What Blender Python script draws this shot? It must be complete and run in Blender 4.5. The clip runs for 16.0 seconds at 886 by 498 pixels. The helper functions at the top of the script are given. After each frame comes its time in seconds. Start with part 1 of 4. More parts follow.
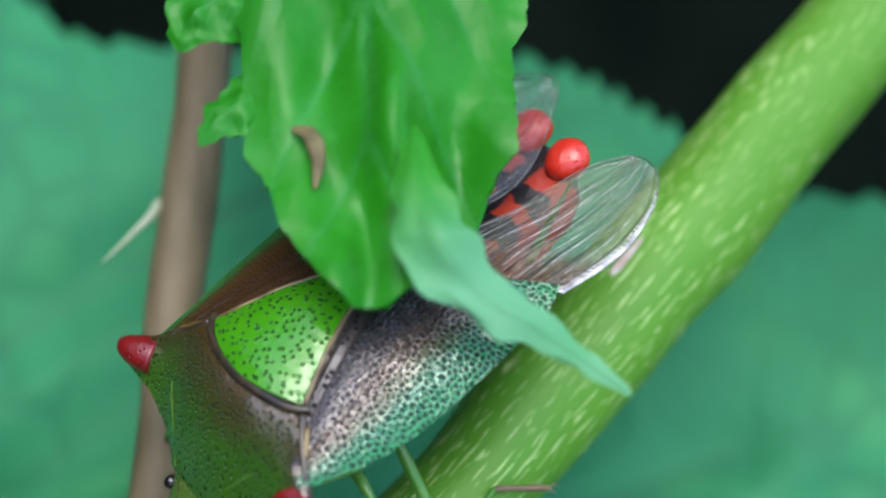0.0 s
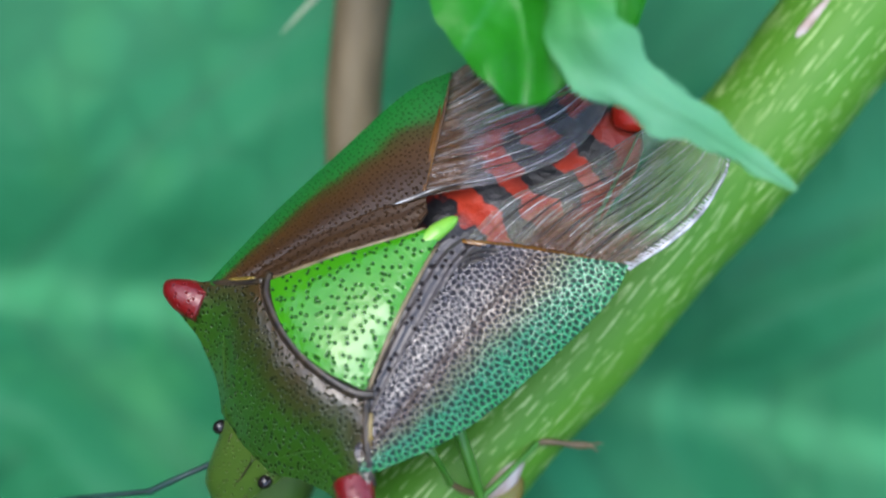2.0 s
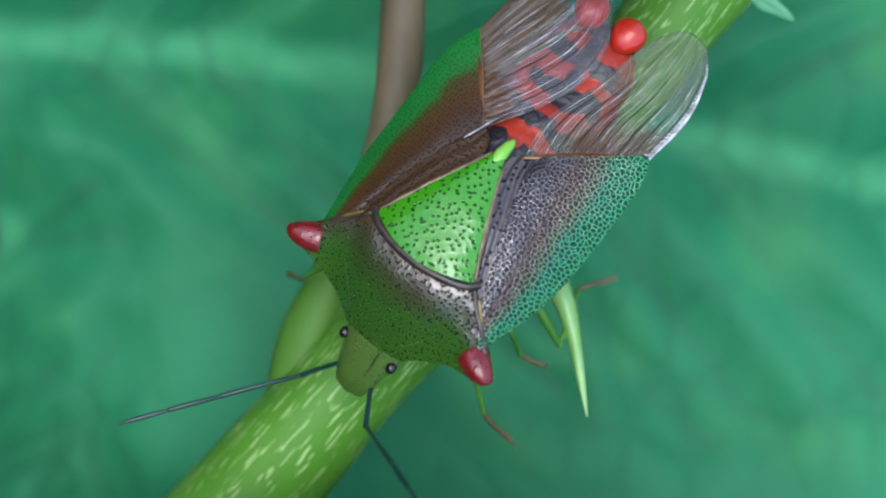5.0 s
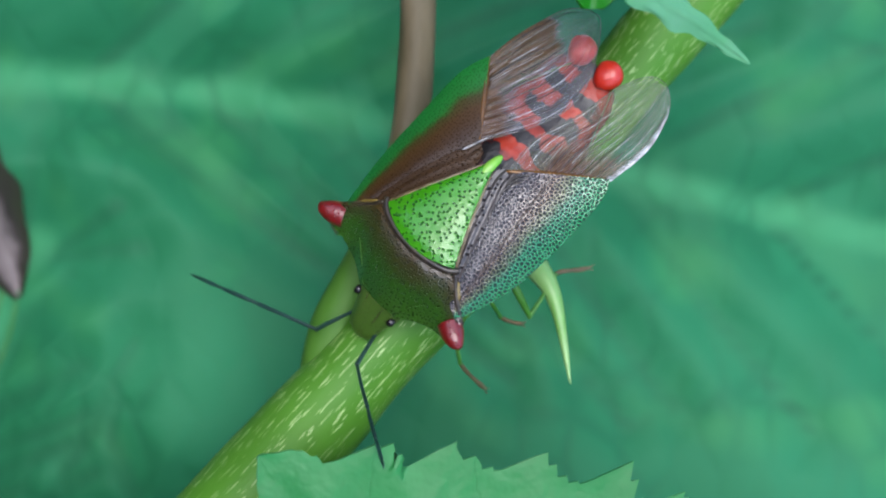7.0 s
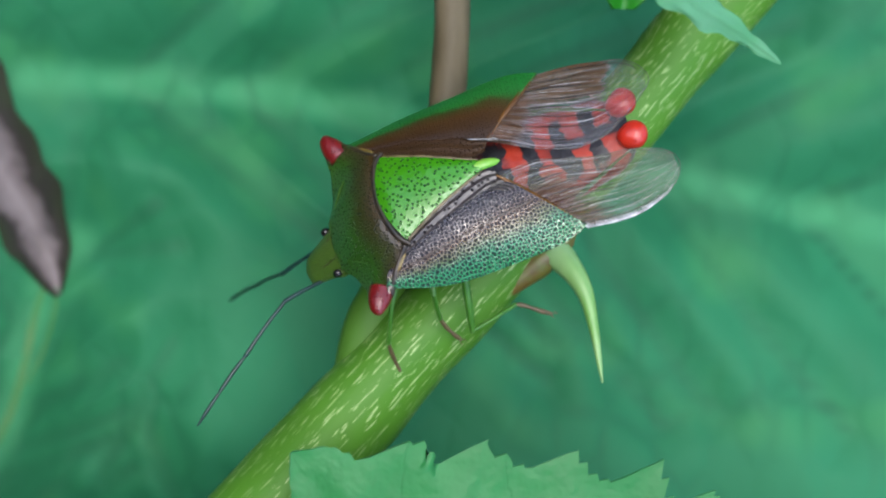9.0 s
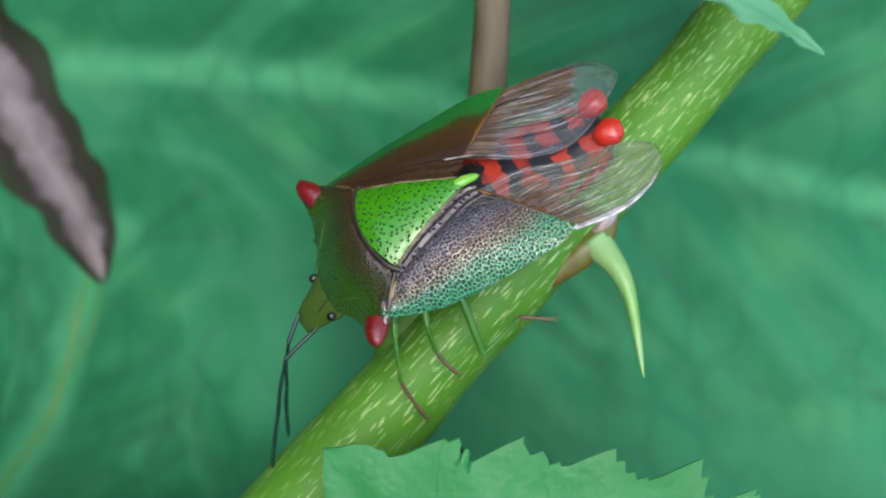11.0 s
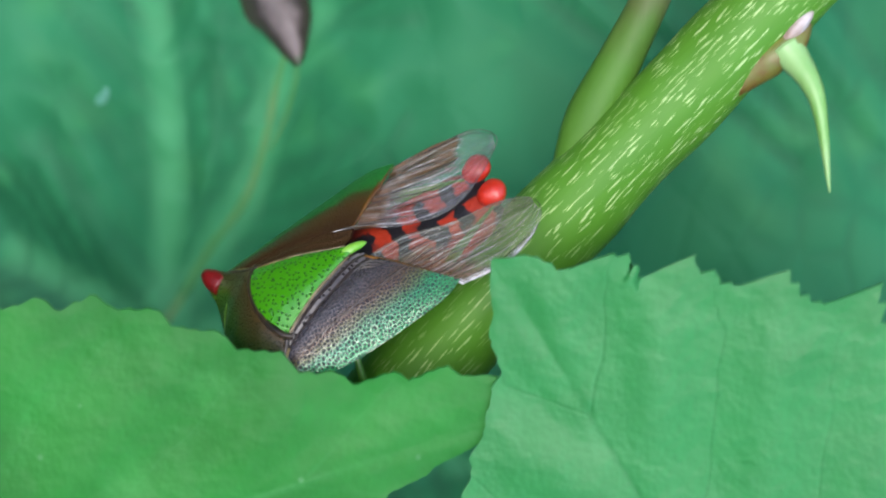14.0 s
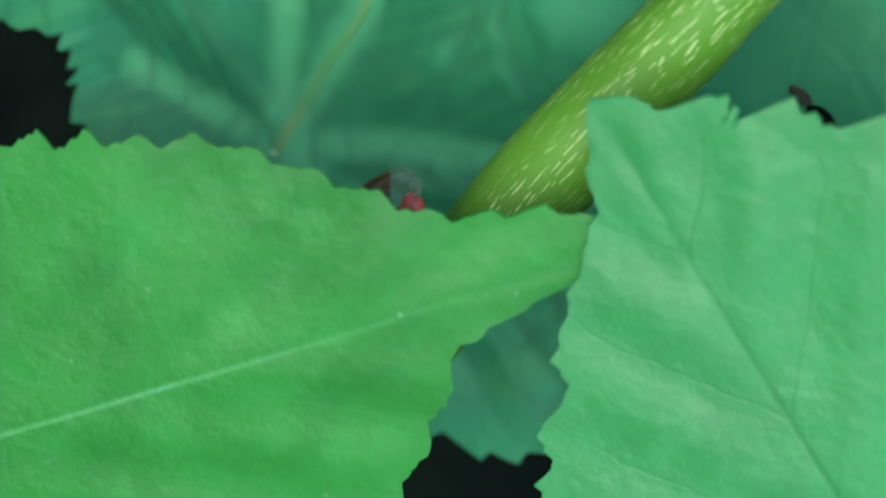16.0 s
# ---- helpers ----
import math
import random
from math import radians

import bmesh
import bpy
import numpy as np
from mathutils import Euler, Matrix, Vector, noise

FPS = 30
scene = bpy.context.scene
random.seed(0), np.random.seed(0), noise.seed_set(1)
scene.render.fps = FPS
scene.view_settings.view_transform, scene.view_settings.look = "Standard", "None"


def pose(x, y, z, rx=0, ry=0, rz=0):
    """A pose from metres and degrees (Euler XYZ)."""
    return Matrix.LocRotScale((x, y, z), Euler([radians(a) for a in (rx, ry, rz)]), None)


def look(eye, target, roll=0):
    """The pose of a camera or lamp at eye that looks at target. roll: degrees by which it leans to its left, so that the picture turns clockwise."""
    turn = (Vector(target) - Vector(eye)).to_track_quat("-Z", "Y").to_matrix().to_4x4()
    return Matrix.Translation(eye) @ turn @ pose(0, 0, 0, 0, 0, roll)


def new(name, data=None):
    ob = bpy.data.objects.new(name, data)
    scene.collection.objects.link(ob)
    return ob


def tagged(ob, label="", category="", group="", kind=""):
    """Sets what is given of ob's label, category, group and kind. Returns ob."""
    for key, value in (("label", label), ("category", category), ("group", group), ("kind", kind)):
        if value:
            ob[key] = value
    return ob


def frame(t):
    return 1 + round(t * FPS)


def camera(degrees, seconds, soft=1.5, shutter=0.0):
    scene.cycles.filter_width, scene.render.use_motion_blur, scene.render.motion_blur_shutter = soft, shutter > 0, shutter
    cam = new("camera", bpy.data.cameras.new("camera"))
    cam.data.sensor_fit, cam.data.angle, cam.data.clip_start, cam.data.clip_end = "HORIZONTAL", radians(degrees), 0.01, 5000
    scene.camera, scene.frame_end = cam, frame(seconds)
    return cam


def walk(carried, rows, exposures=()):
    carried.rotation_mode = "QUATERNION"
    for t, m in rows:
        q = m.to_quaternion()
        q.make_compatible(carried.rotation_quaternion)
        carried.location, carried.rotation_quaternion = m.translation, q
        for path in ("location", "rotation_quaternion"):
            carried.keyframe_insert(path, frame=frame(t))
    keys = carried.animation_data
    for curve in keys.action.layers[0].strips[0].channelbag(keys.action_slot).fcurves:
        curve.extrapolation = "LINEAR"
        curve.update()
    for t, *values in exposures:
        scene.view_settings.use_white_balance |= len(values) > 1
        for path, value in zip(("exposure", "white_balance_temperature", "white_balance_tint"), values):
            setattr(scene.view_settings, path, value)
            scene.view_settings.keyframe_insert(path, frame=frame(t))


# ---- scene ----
cam = camera(26.0, 16.0, soft=2.1, shutter=0.6)

cam.data.dof.use_dof, cam.data.dof.aperture_fstop = True, 42   # a close-up lens, held in focus on the bug

MM = 0.00088          # one unit of the plan below, about a millimetre
PLANT = pose(0, 0, 0.2, 22, 0, 0)   # the plan lies tilted towards the sky: x right, y up the slope, z out


def at(x, y, z, rx=0, ry=0, rz=0):
    """A place and turn in the plan, in plan units and degrees, as a world pose."""
    return PLANT @ pose(x * MM, y * MM, z * MM, rx, ry, rz)


VIEW = [  # seconds; millimetres and degrees in the plant's own frame
    (0, 16.79, -4.65, 55.83, 20.02, -1.62, -0.44),
    (0.5, 17.94, -3.09, 55.64, 16.75, 1.32, 0.19),
    (1, 18.77, -1.48, 56.00, 14.17, 3.27, 0.21),
    (1.5, 19.15, -0.21, 56.37, 11.35, 5.24, 0.40),
    (2, 20.36, 0.15, 56.22, 8.56, 7.19, 0.45),
    (2.5, 20.75, 1.14, 55.59, 5.77, 8.28, 0.33),
    (3, 18.04, 4.59, 55.94, 0.37, 5.85, 0.13),
    (3.5, 16.96, 8.59, 55.39, -5.71, 4.61, -1.08),
    (4, 16.74, 8.48, 61.13, -6.33, 4.50, -0.40),
    (4.2, 16.52, 8.20, 63.83, -6.04, 4.41, -0.31),
    (4.5, 15.69, 7.57, 66.75, -5.47, 3.48, -0.96),
    (7, 1.54, 2.86, 88.28, -1.26, -5.93, -0.25),
    (7.5, 1.49, 2.65, 88.35, -1.20, -5.65, -0.26),
    (8, 1.84, 2.59, 89.01, -0.98, -5.07, -0.22),
    (8.5, 1.70, 2.90, 89.36, -1.30, -5.05, -0.15),
    (9, 2.37, 2.93, 88.96, -1.34, -4.37, -0.18),
    (11.5, 4.97, 5.00, 87.46, -3.43, -1.02, -0.29),
    (12, 5.15, 5.48, 87.07, -4.57, -0.16, -0.28),
    (12.5, 6.13, 6.96, 86.55, -6.73, 1.22, -0.22),
    (13, 7.60, 8.16, 86.22, -8.52, 3.46, -0.22),
    (13.5, 8.22, 8.51, 85.53, -9.54, 4.77, -0.13),
    (14, 9.42, 8.69, 85.51, -11.33, 6.81, 0.26),
    (14.5, 10.38, 9.26, 85.01, -13.25, 8.42, 0.11),
    (15, 11.68, 10.90, 84.07, -15.85, 10.10, -0.31),
    (15.5, 12.44, 11.66, 83.63, -17.73, 11.57, -0.75),
    (16, 13.08, 12.97, 83.41, -19.52, 12.28, -1.07),
]

CRAWL = [  # the bug's way down the cane
    (0, 15.84, 12.12, 3.63, 23.1, 4.3, -137.4),
    (0.5, 14.86, 10.87, 3.53, 24.6, -1.8, -139.3),
    (1, 14.29, 11.03, 3.44, 26.5, -2.9, -143.3),
    (1.5, 13.12, 9.98, 3.93, 24.9, -1.9, -140.3),
    (2, 12.79, 7.14, 3.85, 11.0, -1.9, -137.9),
    (2.5, 12.49, 5.52, 3.81, 12.0, -4.4, -137.3),
    (3, 12.14, 4.49, 3.38, 17.3, -5.9, -139.2),
    (3.5, 12.83, 3.31, 3.12, 16.4, -13.8, -129.7),
    (4, 12.74, 3.05, 3.44, 15.9, -12.0, -129.2),
    (4.2, 12.60, 3.08, 3.20, 12.4, -10.0, -129.7),
    (4.5, 12.72, 2.99, 3.36, 15.3, -11.7, -130.3),
    (7, 11.73, 3.36, 3.58, 19.2, 6.5, -134.4),
    (7.5, 10.86, 3.42, 3.45, 22.4, 8.7, -144.6),
    (8, 10.35, 3.87, 3.43, 28.4, 10.7, -154.0),
    (8.5, 10.17, 3.72, 3.47, 27.3, 10.3, -156.6),
    (9, 9.76, 3.63, 3.45, 27.3, 10.5, -158.3),
    (11.5, 5.72, 1.19, 3.49, 35.3, 3.3, -149.1),
    (12, 3.54, -0.42, 3.44, 38.9, 4.4, -147.9),
    (12.5, 1.60, -2.16, 3.56, 40.7, 1.5, -150.0),
    (13, -0.81, -4.13, 3.53, 46.5, 0.6, -145.7),
    (13.5, -2.58, -5.81, 3.04, 48.6, 0.2, -150.1),
    (14, -5.12, -9.80, 2.28, 45.2, -8.4, -144.4),
    (14.5, -6.79, -12.32, 1.95, 45.5, 1.9, -141.3),
    (15, -7.65, -15.15, 1.92, 45.7, 4.4, -137.9),
    (15.5, -9.80, -18.75, 1.81, 40.1, 10.3, -131.2),
    (16, -11.25, -20.63, 1.70, 34.4, 12.6, -131.8),
]
walk(cam, [(r[0], at(*r[1:])) for r in VIEW], exposures=[(0, 1.84, 6500, 10), (2, 1.74, 6350, 10), (3.5, 1.72, 6050, 10), (4.6, 1.60, 6050, 10), (7, 1.57, 6250, 10), (9, 1.55, 6450, 10), (12.5, 1.64, 6650, 10), (16, 1.82, 6450, 10)])

# ---- daylight: a bright overcast sky, cut off on one side by the added hedge ----
world = bpy.data.worlds.new("sky")
scene.world = world
world.use_nodes = True
wn = world.node_tree
sky = wn.nodes.new("ShaderNodeTexSky")
sky.sky_type, sky.sun_disc = "NISHITA", False
sky.sun_elevation, sky.sun_rotation = radians(81), radians(215)
sky.dust_density, sky.ozone_density = 2.0, 2.0
wn.links.new(sky.outputs[0], wn.nodes["Background"].inputs[0])
wn.nodes["Background"].inputs[1].default_value = 0.15
sun = new("sun", bpy.data.lights.new("sun", "SUN"))
sun.data.energy, sun.data.angle, sun.data.color = 0.68, radians(34), (1.0, 0.98, 0.94)
sun.matrix_world = look((0.09, -0.25, 1.0), (0, 0, 0.2))


# ---- materials ----
class Nodes:
    """Short-hand for one node material."""

    def __init__(self, name, rough=0.5, spec=0.5):
        self.m = bpy.data.materials.new(name)
        self.m.use_nodes = True
        self.t = self.m.node_tree
        self.b = self.t.nodes["Principled BSDF"]
        self.b.inputs["Roughness"].default_value = rough
        self.b.inputs["Specular IOR Level"].default_value = spec
        tc = self.t.nodes.new("ShaderNodeTexCoord")
        mp = self.t.nodes.new("ShaderNodeMapping")
        mp.inputs["Scale"].default_value = (1 / MM, 1 / MM, 1 / MM)
        self.t.links.new(tc.outputs["Object"], mp.inputs[0])
        self.obj, self.uv = mp.outputs[0], tc.outputs["UV"]

    def node(self, kind, **kw):
        n = self.t.nodes.new(kind)
        for k, v in kw.items():
            if k in n.inputs:
                self.plug(n.inputs[k], v)
        return n

    def plug(self, socket, v):
        if isinstance(v, bpy.types.NodeSocket):
            self.t.links.new(v, socket)
        else:
            socket.default_value = v

    def stretch(self, v, s):
        n = self.node("ShaderNodeMapping")
        self.plug(n.inputs[0], v)
        n.inputs["Scale"].default_value = s
        return n.outputs[0]

    def noise(self, v, scale, detail=3.0, rough=0.55):
        return self.node("ShaderNodeTexNoise", Vector=v, Scale=scale, Detail=detail, Roughness=rough).outputs["Fac"]

    def cells(self, v, scale, feature="F1", rand=1.0, flat=False):
        n = self.node("ShaderNodeTexVoronoi", Vector=v, Scale=scale, Randomness=rand)
        n.feature = feature
        if flat:
            n.voronoi_dimensions = "2D"
        return n.outputs["Distance"]

    def math(self, op, a, b=0.0, c=0.0):
        n = self.t.nodes.new("ShaderNodeMath")
        n.operation = op
        for s, v in zip(n.inputs, (a, b, c)):
            self.plug(s, v)
        return n.outputs[0]

    def ramp(self, f, *stops):
        n = self.node("ShaderNodeValToRGB", Fac=f)
        e = n.color_ramp.elements
        while len(e) < len(stops):
            e.new(0.5)
        for el, (p, c) in zip(e, stops):
            el.position = p
            el.color = (*c, 1) if len(c) == 3 else c
        return n.outputs[0]

    def step(self, f, lo, hi):
        n = self.node("ShaderNodeMapRange", Value=f)
        n.interpolation_type = "SMOOTHSTEP"
        n.inputs["From Min"].default_value, n.inputs["From Max"].default_value = lo, hi
        return n.outputs[0]

    def mix(self, f, a, b):
        n = self.t.nodes.new("ShaderNodeMix")
        n.data_type = "RGBA"
        self.plug(n.inputs[0], f)
        for s, v in ((n.inputs[6], a), (n.inputs[7], b)):
            self.plug(s, (*v, 1) if isinstance(v, tuple) and len(v) == 3 else v)
        return n.outputs[2]

    def axis(self, v, i):
        n = self.t.nodes.new("ShaderNodeSeparateXYZ")
        self.t.links.new(v, n.inputs[0])
        return n.outputs[i]

    def bump(self, h, dist, strength=1.0):
        n = self.node("ShaderNodeBump", Height=h, Strength=strength, Distance=dist * MM)
        self.t.links.new(n.outputs[0], self.b.inputs["Normal"])
        self.t.links.new(n.outputs[0], self.b.inputs["Coat Normal"])

    def color(self, c):
        self.plug(self.b.inputs["Base Color"], (*c, 1) if isinstance(c, tuple) else c)
        return self


def leaf_material(name, base, pale, dark, vein, pairs, slope, vein_gain, glow=0.25, spot=0.0, soft=1.0, rough=0.42, lateral_gain=0.6):
    """A leaf blade: u runs from base to tip, v across it, 0.5 on the midrib."""
    n = Nodes(name, 0.5, 0.3)
    u, v = n.axis(n.uv, 0), n.math("ABSOLUTE", n.math("SUBTRACT", n.math("MULTIPLY", n.axis(n.uv, 1), 2.0), 1.0))
    wob = n.math("MULTIPLY", n.math("SUBTRACT", n.noise(n.obj, 0.2, 2), 0.5), 0.25)
    q = n.math("ADD", n.math("SUBTRACT", n.math("MULTIPLY", u, pairs), n.math("MULTIPLY", v, slope)), wob)
    side = n.math("ABSOLUTE", n.math("SUBTRACT", n.math("FRACT", q), 0.5))
    lateral = n.math("MULTIPLY", n.step(side, 0.5 - 0.028 * soft, 0.5), n.step(v, 1.0, 0.3))
    mid = n.math("MULTIPLY", n.step(v, 0.016 * soft, 0.0), n.step(u, 0.97, 0.6))
    net = n.step(n.cells(n.obj, 0.7, "DISTANCE_TO_EDGE"), 0.14 * soft, 0.0)
    veins = n.math("MAXIMUM", n.math("MAXIMUM", n.math("MULTIPLY", lateral, lateral_gain), mid), n.math("MULTIPLY", net, 0.05))
    body = n.mix(n.step(n.noise(n.obj, 0.13, 4), 0.3, 0.7), dark, base)
    body = n.mix(n.math("MULTIPLY", n.step(n.noise(n.obj, 0.35, 3), 0.45, 0.8), 0.5), body, pale)
    body = n.mix(n.math("MULTIPLY", veins, vein_gain), body, vein)
    if spot:
        dots = n.step(n.cells(n.obj, 0.33), 0.06, 0.03)
        body = n.mix(n.math("MULTIPLY", dots, spot), body, (0.42, 0.62, 0.42))
    n.color(body)
    n.bump(n.math("SUBTRACT", n.math("ADD", n.noise(n.obj, 0.5, 3), n.math("MULTIPLY", n.noise(n.obj, 1.3, 2), 0.35)), n.math("MULTIPLY", veins, 0.12)), 0.42, 0.45)
    n.plug(n.b.inputs["Roughness"], n.math("ADD", n.math("MULTIPLY", n.noise(n.obj, 0.8, 2), 0.25), rough - 0.1))
    tr = n.node("ShaderNodeBsdfTranslucent", Color=n.mix(0.5, body, (0.16, 0.45, 0.04)))
    mx = n.node("ShaderNodeMixShader")
    mx.inputs[0].default_value = glow
    n.t.links.new(n.b.outputs[0], mx.inputs[1])
    n.t.links.new(tr.outputs[0], mx.inputs[2])
    n.t.links.new(mx.outputs[0], n.t.nodes["Material Output"].inputs[0])
    return n.m


LEAF_NEAR = leaf_material("bramble_leaf", (0.017, 0.205, 0.022), (0.033, 0.265, 0.042), (0.010, 0.145, 0.014), (0.10, 0.36, 0.12), 6, 2.5, 0.5, spot=0.10, lateral_gain=0.12, rough=0.52)
# the pale leaf's vein colour is dark: shade of the grooves painted in
LEAF_PALE = leaf_material("bramble_leaf_pale", (0.032, 0.245, 0.062), (0.05, 0.29, 0.085), (0.026, 0.205, 0.050), (0.015, 0.15, 0.035), 5, 2.6, 0.55)
LEAF_TIP = leaf_material("young_leaf_pale", (0.13, 0.40, 0.20), (0.22, 0.50, 0.30), (0.07, 0.32, 0.11), (0.10, 0.36, 0.16), 5, 2.0, 0.3, 0.35, soft=3, rough=0.45)


def fading(material, green):
    """Let a leaf material start from the blade's green at the root of its map."""
    t = material.node_tree
    shader = t.nodes["Principled BSDF"]
    pale = shader.inputs["Base Color"].links[0].from_socket
    n = t.nodes.new("ShaderNodeMix")
    n.data_type = "RGBA"
    ramp = t.nodes.new("ShaderNodeMapRange")
    ramp.interpolation_type = "SMOOTHSTEP"
    ramp.inputs["From Min"].default_value, ramp.inputs["From Max"].default_value = 0.12, 0.5
    sep, tc = t.nodes.new("ShaderNodeSeparateXYZ"), t.nodes.new("ShaderNodeTexCoord")
    t.links.new(tc.outputs["UV"], sep.inputs[0])
    t.links.new(sep.outputs[0], ramp.inputs[0])
    t.links.new(ramp.outputs[0], n.inputs[0])
    n.inputs[6].default_value = (*green, 1)
    t.links.new(pale, n.inputs[7])
    t.links.new(n.outputs[2], shader.inputs["Base Color"])


fading(LEAF_TIP, (0.030, 0.265, 0.02))
LEAF_HANG = leaf_material("young_leaf", (0.020, 0.255, 0.008), (0.05, 0.34, 0.05), (0.014, 0.195, 0.006), (0.08, 0.34, 0.14), 6, 2.4, 0.3, 0.35, soft=4, rough=0.36)


def sheet_material():
    """The broad leaf behind: the map holds the distance to the main veins and to the side veins."""
    n = Nodes("broad_leaf", 0.62, 0.18)
    main, side = n.axis(n.uv, 0), n.axis(n.uv, 1)
    c = n.mix(n.step(n.noise(n.obj, 0.07, 2), 0.3, 0.7), (0.013, 0.130, 0.050), (0.022, 0.178, 0.074))
    c = n.mix(n.math("MULTIPLY", n.step(n.noise(n.obj, 0.2, 1), 0.5, 0.8), 0.5), c, (0.045, 0.23, 0.07))
    # groove shading painted dark along the side veins
    c = n.mix(n.math("MULTIPLY", n.step(side, 0.8, 0.0), n.math("ADD", 0.18, n.math("MULTIPLY", n.step(n.noise(n.obj, 0.11, 2), 0.35, 0.65), 0.36))), c, (0.008, 0.072, 0.030))
    c = n.mix(n.math("MULTIPLY", n.step(main, 1.5, 0.1), 0.7), c, (0.052, 0.265, 0.107))
    warp = n.node("ShaderNodeVectorMath")
    warp.operation = "ADD"
    n.plug(warp.inputs[0], n.obj)
    n.plug(warp.inputs[1], n.node("ShaderNodeTexNoise", Vector=n.obj, Scale=0.15, Detail=2.0).outputs["Color"])
    net = n.step(n.cells(n.stretch(warp.outputs[0], (1, 0.7, 1)), 0.42, "DISTANCE_TO_EDGE"), 0.22, 0.0)
    c = n.mix(n.math("MULTIPLY", n.math("MULTIPLY", net, n.step(n.noise(n.obj, 0.09, 1), 0.35, 0.65)), 0.40), c, (0.010, 0.095, 0.04))
    n.color(c)
    n.bump(n.math("SUBTRACT", n.noise(n.obj, 0.3, 2), n.math("MULTIPLY", net, 0.3)), 0.35, 0.4)
    return n.m


def plain(name, a, b, scale=1.0, rough=0.5, spec=0.5, bump=0.0, grain=(1, 1, 1)):
    n = Nodes(name, rough, spec)
    v = n.stretch(n.obj, grain)
    n.color(n.mix(n.step(n.noise(v, scale, 4), 0.3, 0.7), a, b))
    if bump:
        n.bump(n.noise(v, scale * 3, 3), bump, 0.6)
    return n.m


SHEET = sheet_material()
RIB = plain("leaf_vein", (0.05, 0.26, 0.10), (0.065, 0.30, 0.12), 0.3, 0.6, 0.2)
RIB_BROWN = plain("leaf_vein_withered", (0.045, 0.19, 0.06), (0.085, 0.20, 0.075), 0.25, 0.65, 0.15)


def cane_material():
    n = Nodes("bramble_cane", 0.52, 0.28)
    # along the cane is u, round it is v
    uv = n.stretch(n.uv, (1, 1, 1))
    streak = n.step(n.noise(n.stretch(uv, (150, 120, 1)), 1.0, 1.0), 0.60, 0.66)
    patch = n.step(n.noise(n.stretch(uv, (9, 3, 1)), 1.0, 2.0), 0.36, 0.56)
    flush = n.step(n.noise(n.stretch(uv, (7, 2, 1)), 1.3, 2.0), 0.58, 0.80)
    c = n.mix(n.noise(n.stretch(uv, (22, 10, 1)), 1.0, 3.0), (0.054, 0.178, 0.012), (0.082, 0.228, 0.019))
    c = n.mix(n.math("MULTIPLY", flush, 0.35), c, (0.17, 0.18, 0.03))
    c = n.mix(n.math("MULTIPLY", streak, n.math("ADD", n.math("MULTIPLY", patch, 0.75), 0.2)), c, (0.40, 0.56, 0.22))
    n.color(c)
    n.bump(n.math("ADD", n.noise(n.stretch(uv, (30, 60, 1)), 1.0, 2.0), n.math("MULTIPLY", streak, 0.6)), 0.05, 0.6)
    return n.m


CANE = cane_material()


def shoot_material():
    """Brown bark that turns green towards the fork; u runs down to it."""
    n = Nodes("side_shoot_bark", 0.58, 0.3)
    v = n.stretch(n.obj, (1, 0.25, 1))
    bark = n.mix(n.step(n.noise(v, 0.6, 4), 0.3, 0.7), (0.075, 0.060, 0.030), (0.15, 0.12, 0.068))
    green = n.mix(n.noise(v, 0.8, 3), (0.046, 0.140, 0.012), (0.074, 0.185, 0.020))
    u = n.math("ADD", n.axis(n.uv, 0), n.math("MULTIPLY", n.noise(n.obj, 0.5, 2), 0.12))
    n.color(n.mix(n.step(u, 0.52, 0.78), bark, green))
    n.bump(n.noise(v, 1.8, 3), 0.05, 0.6)
    return n.m


SHOOT = shoot_material()
THORN = plain("thorn", (0.13, 0.32, 0.06), (0.28, 0.46, 0.18), 0.6, 0.35, 0.5, 0.0, (0.3, 0.3, 1))
THORN_TIP = plain("thorn_tip", (0.20, 0.27, 0.15), (0.34, 0.38, 0.28), 0.8, 0.4, 0.5)
NODE_RED = plain("thorn_foot", (0.13, 0.045, 0.013), (0.13, 0.15, 0.022), 0.7, 0.4, 0.5, 0.05)
NODE_PINK = plain("pink_scar", (0.28, 0.19, 0.15), (0.50, 0.44, 0.42), 1.0, 0.4, 0.5, 0.05)


def dead_material():
    """Withered blade: grey-pink in the middle, black-brown along its rim."""
    n = Nodes("dead_leaf", 0.8, 0.2)
    v = n.math("ABSOLUTE", n.math("SUBTRACT", n.math("MULTIPLY", n.axis(n.uv, 1), 2.0), 1.0))
    v = n.math("ADD", v, n.math("MULTIPLY", n.math("SUBTRACT", n.noise(n.obj, 0.45, 3), 0.5), 1.1))
    n.color(n.ramp(v, (0.0, (0.20, 0.17, 0.165)), (0.34, (0.12, 0.10, 0.095)), (0.58, (0.024, 0.021, 0.017)), (1.0, (0.022, 0.03, 0.014))))
    n.bump(n.noise(n.obj, 0.9, 3), 0.2, 0.6)
    return n.m


DEAD = dead_material()
# soil made near black: the deep shade is put into its colour
SHADED_SOIL = plain("soil", (0.001, 0.003, 0.002), (0.003, 0.006, 0.004), 0.05, 0.95, 0.03, 3.0)
SHADE_HEDGE = plain("shade_hedge", (0.004, 0.014, 0.004), (0.020, 0.055, 0.014), 0.02, 0.7, 0.2, 6.0)
EDGE_PALE = plain("wing_edge", (0.05, 0.05, 0.04), (0.12, 0.13, 0.11), 2.0, 0.25, 0.7)


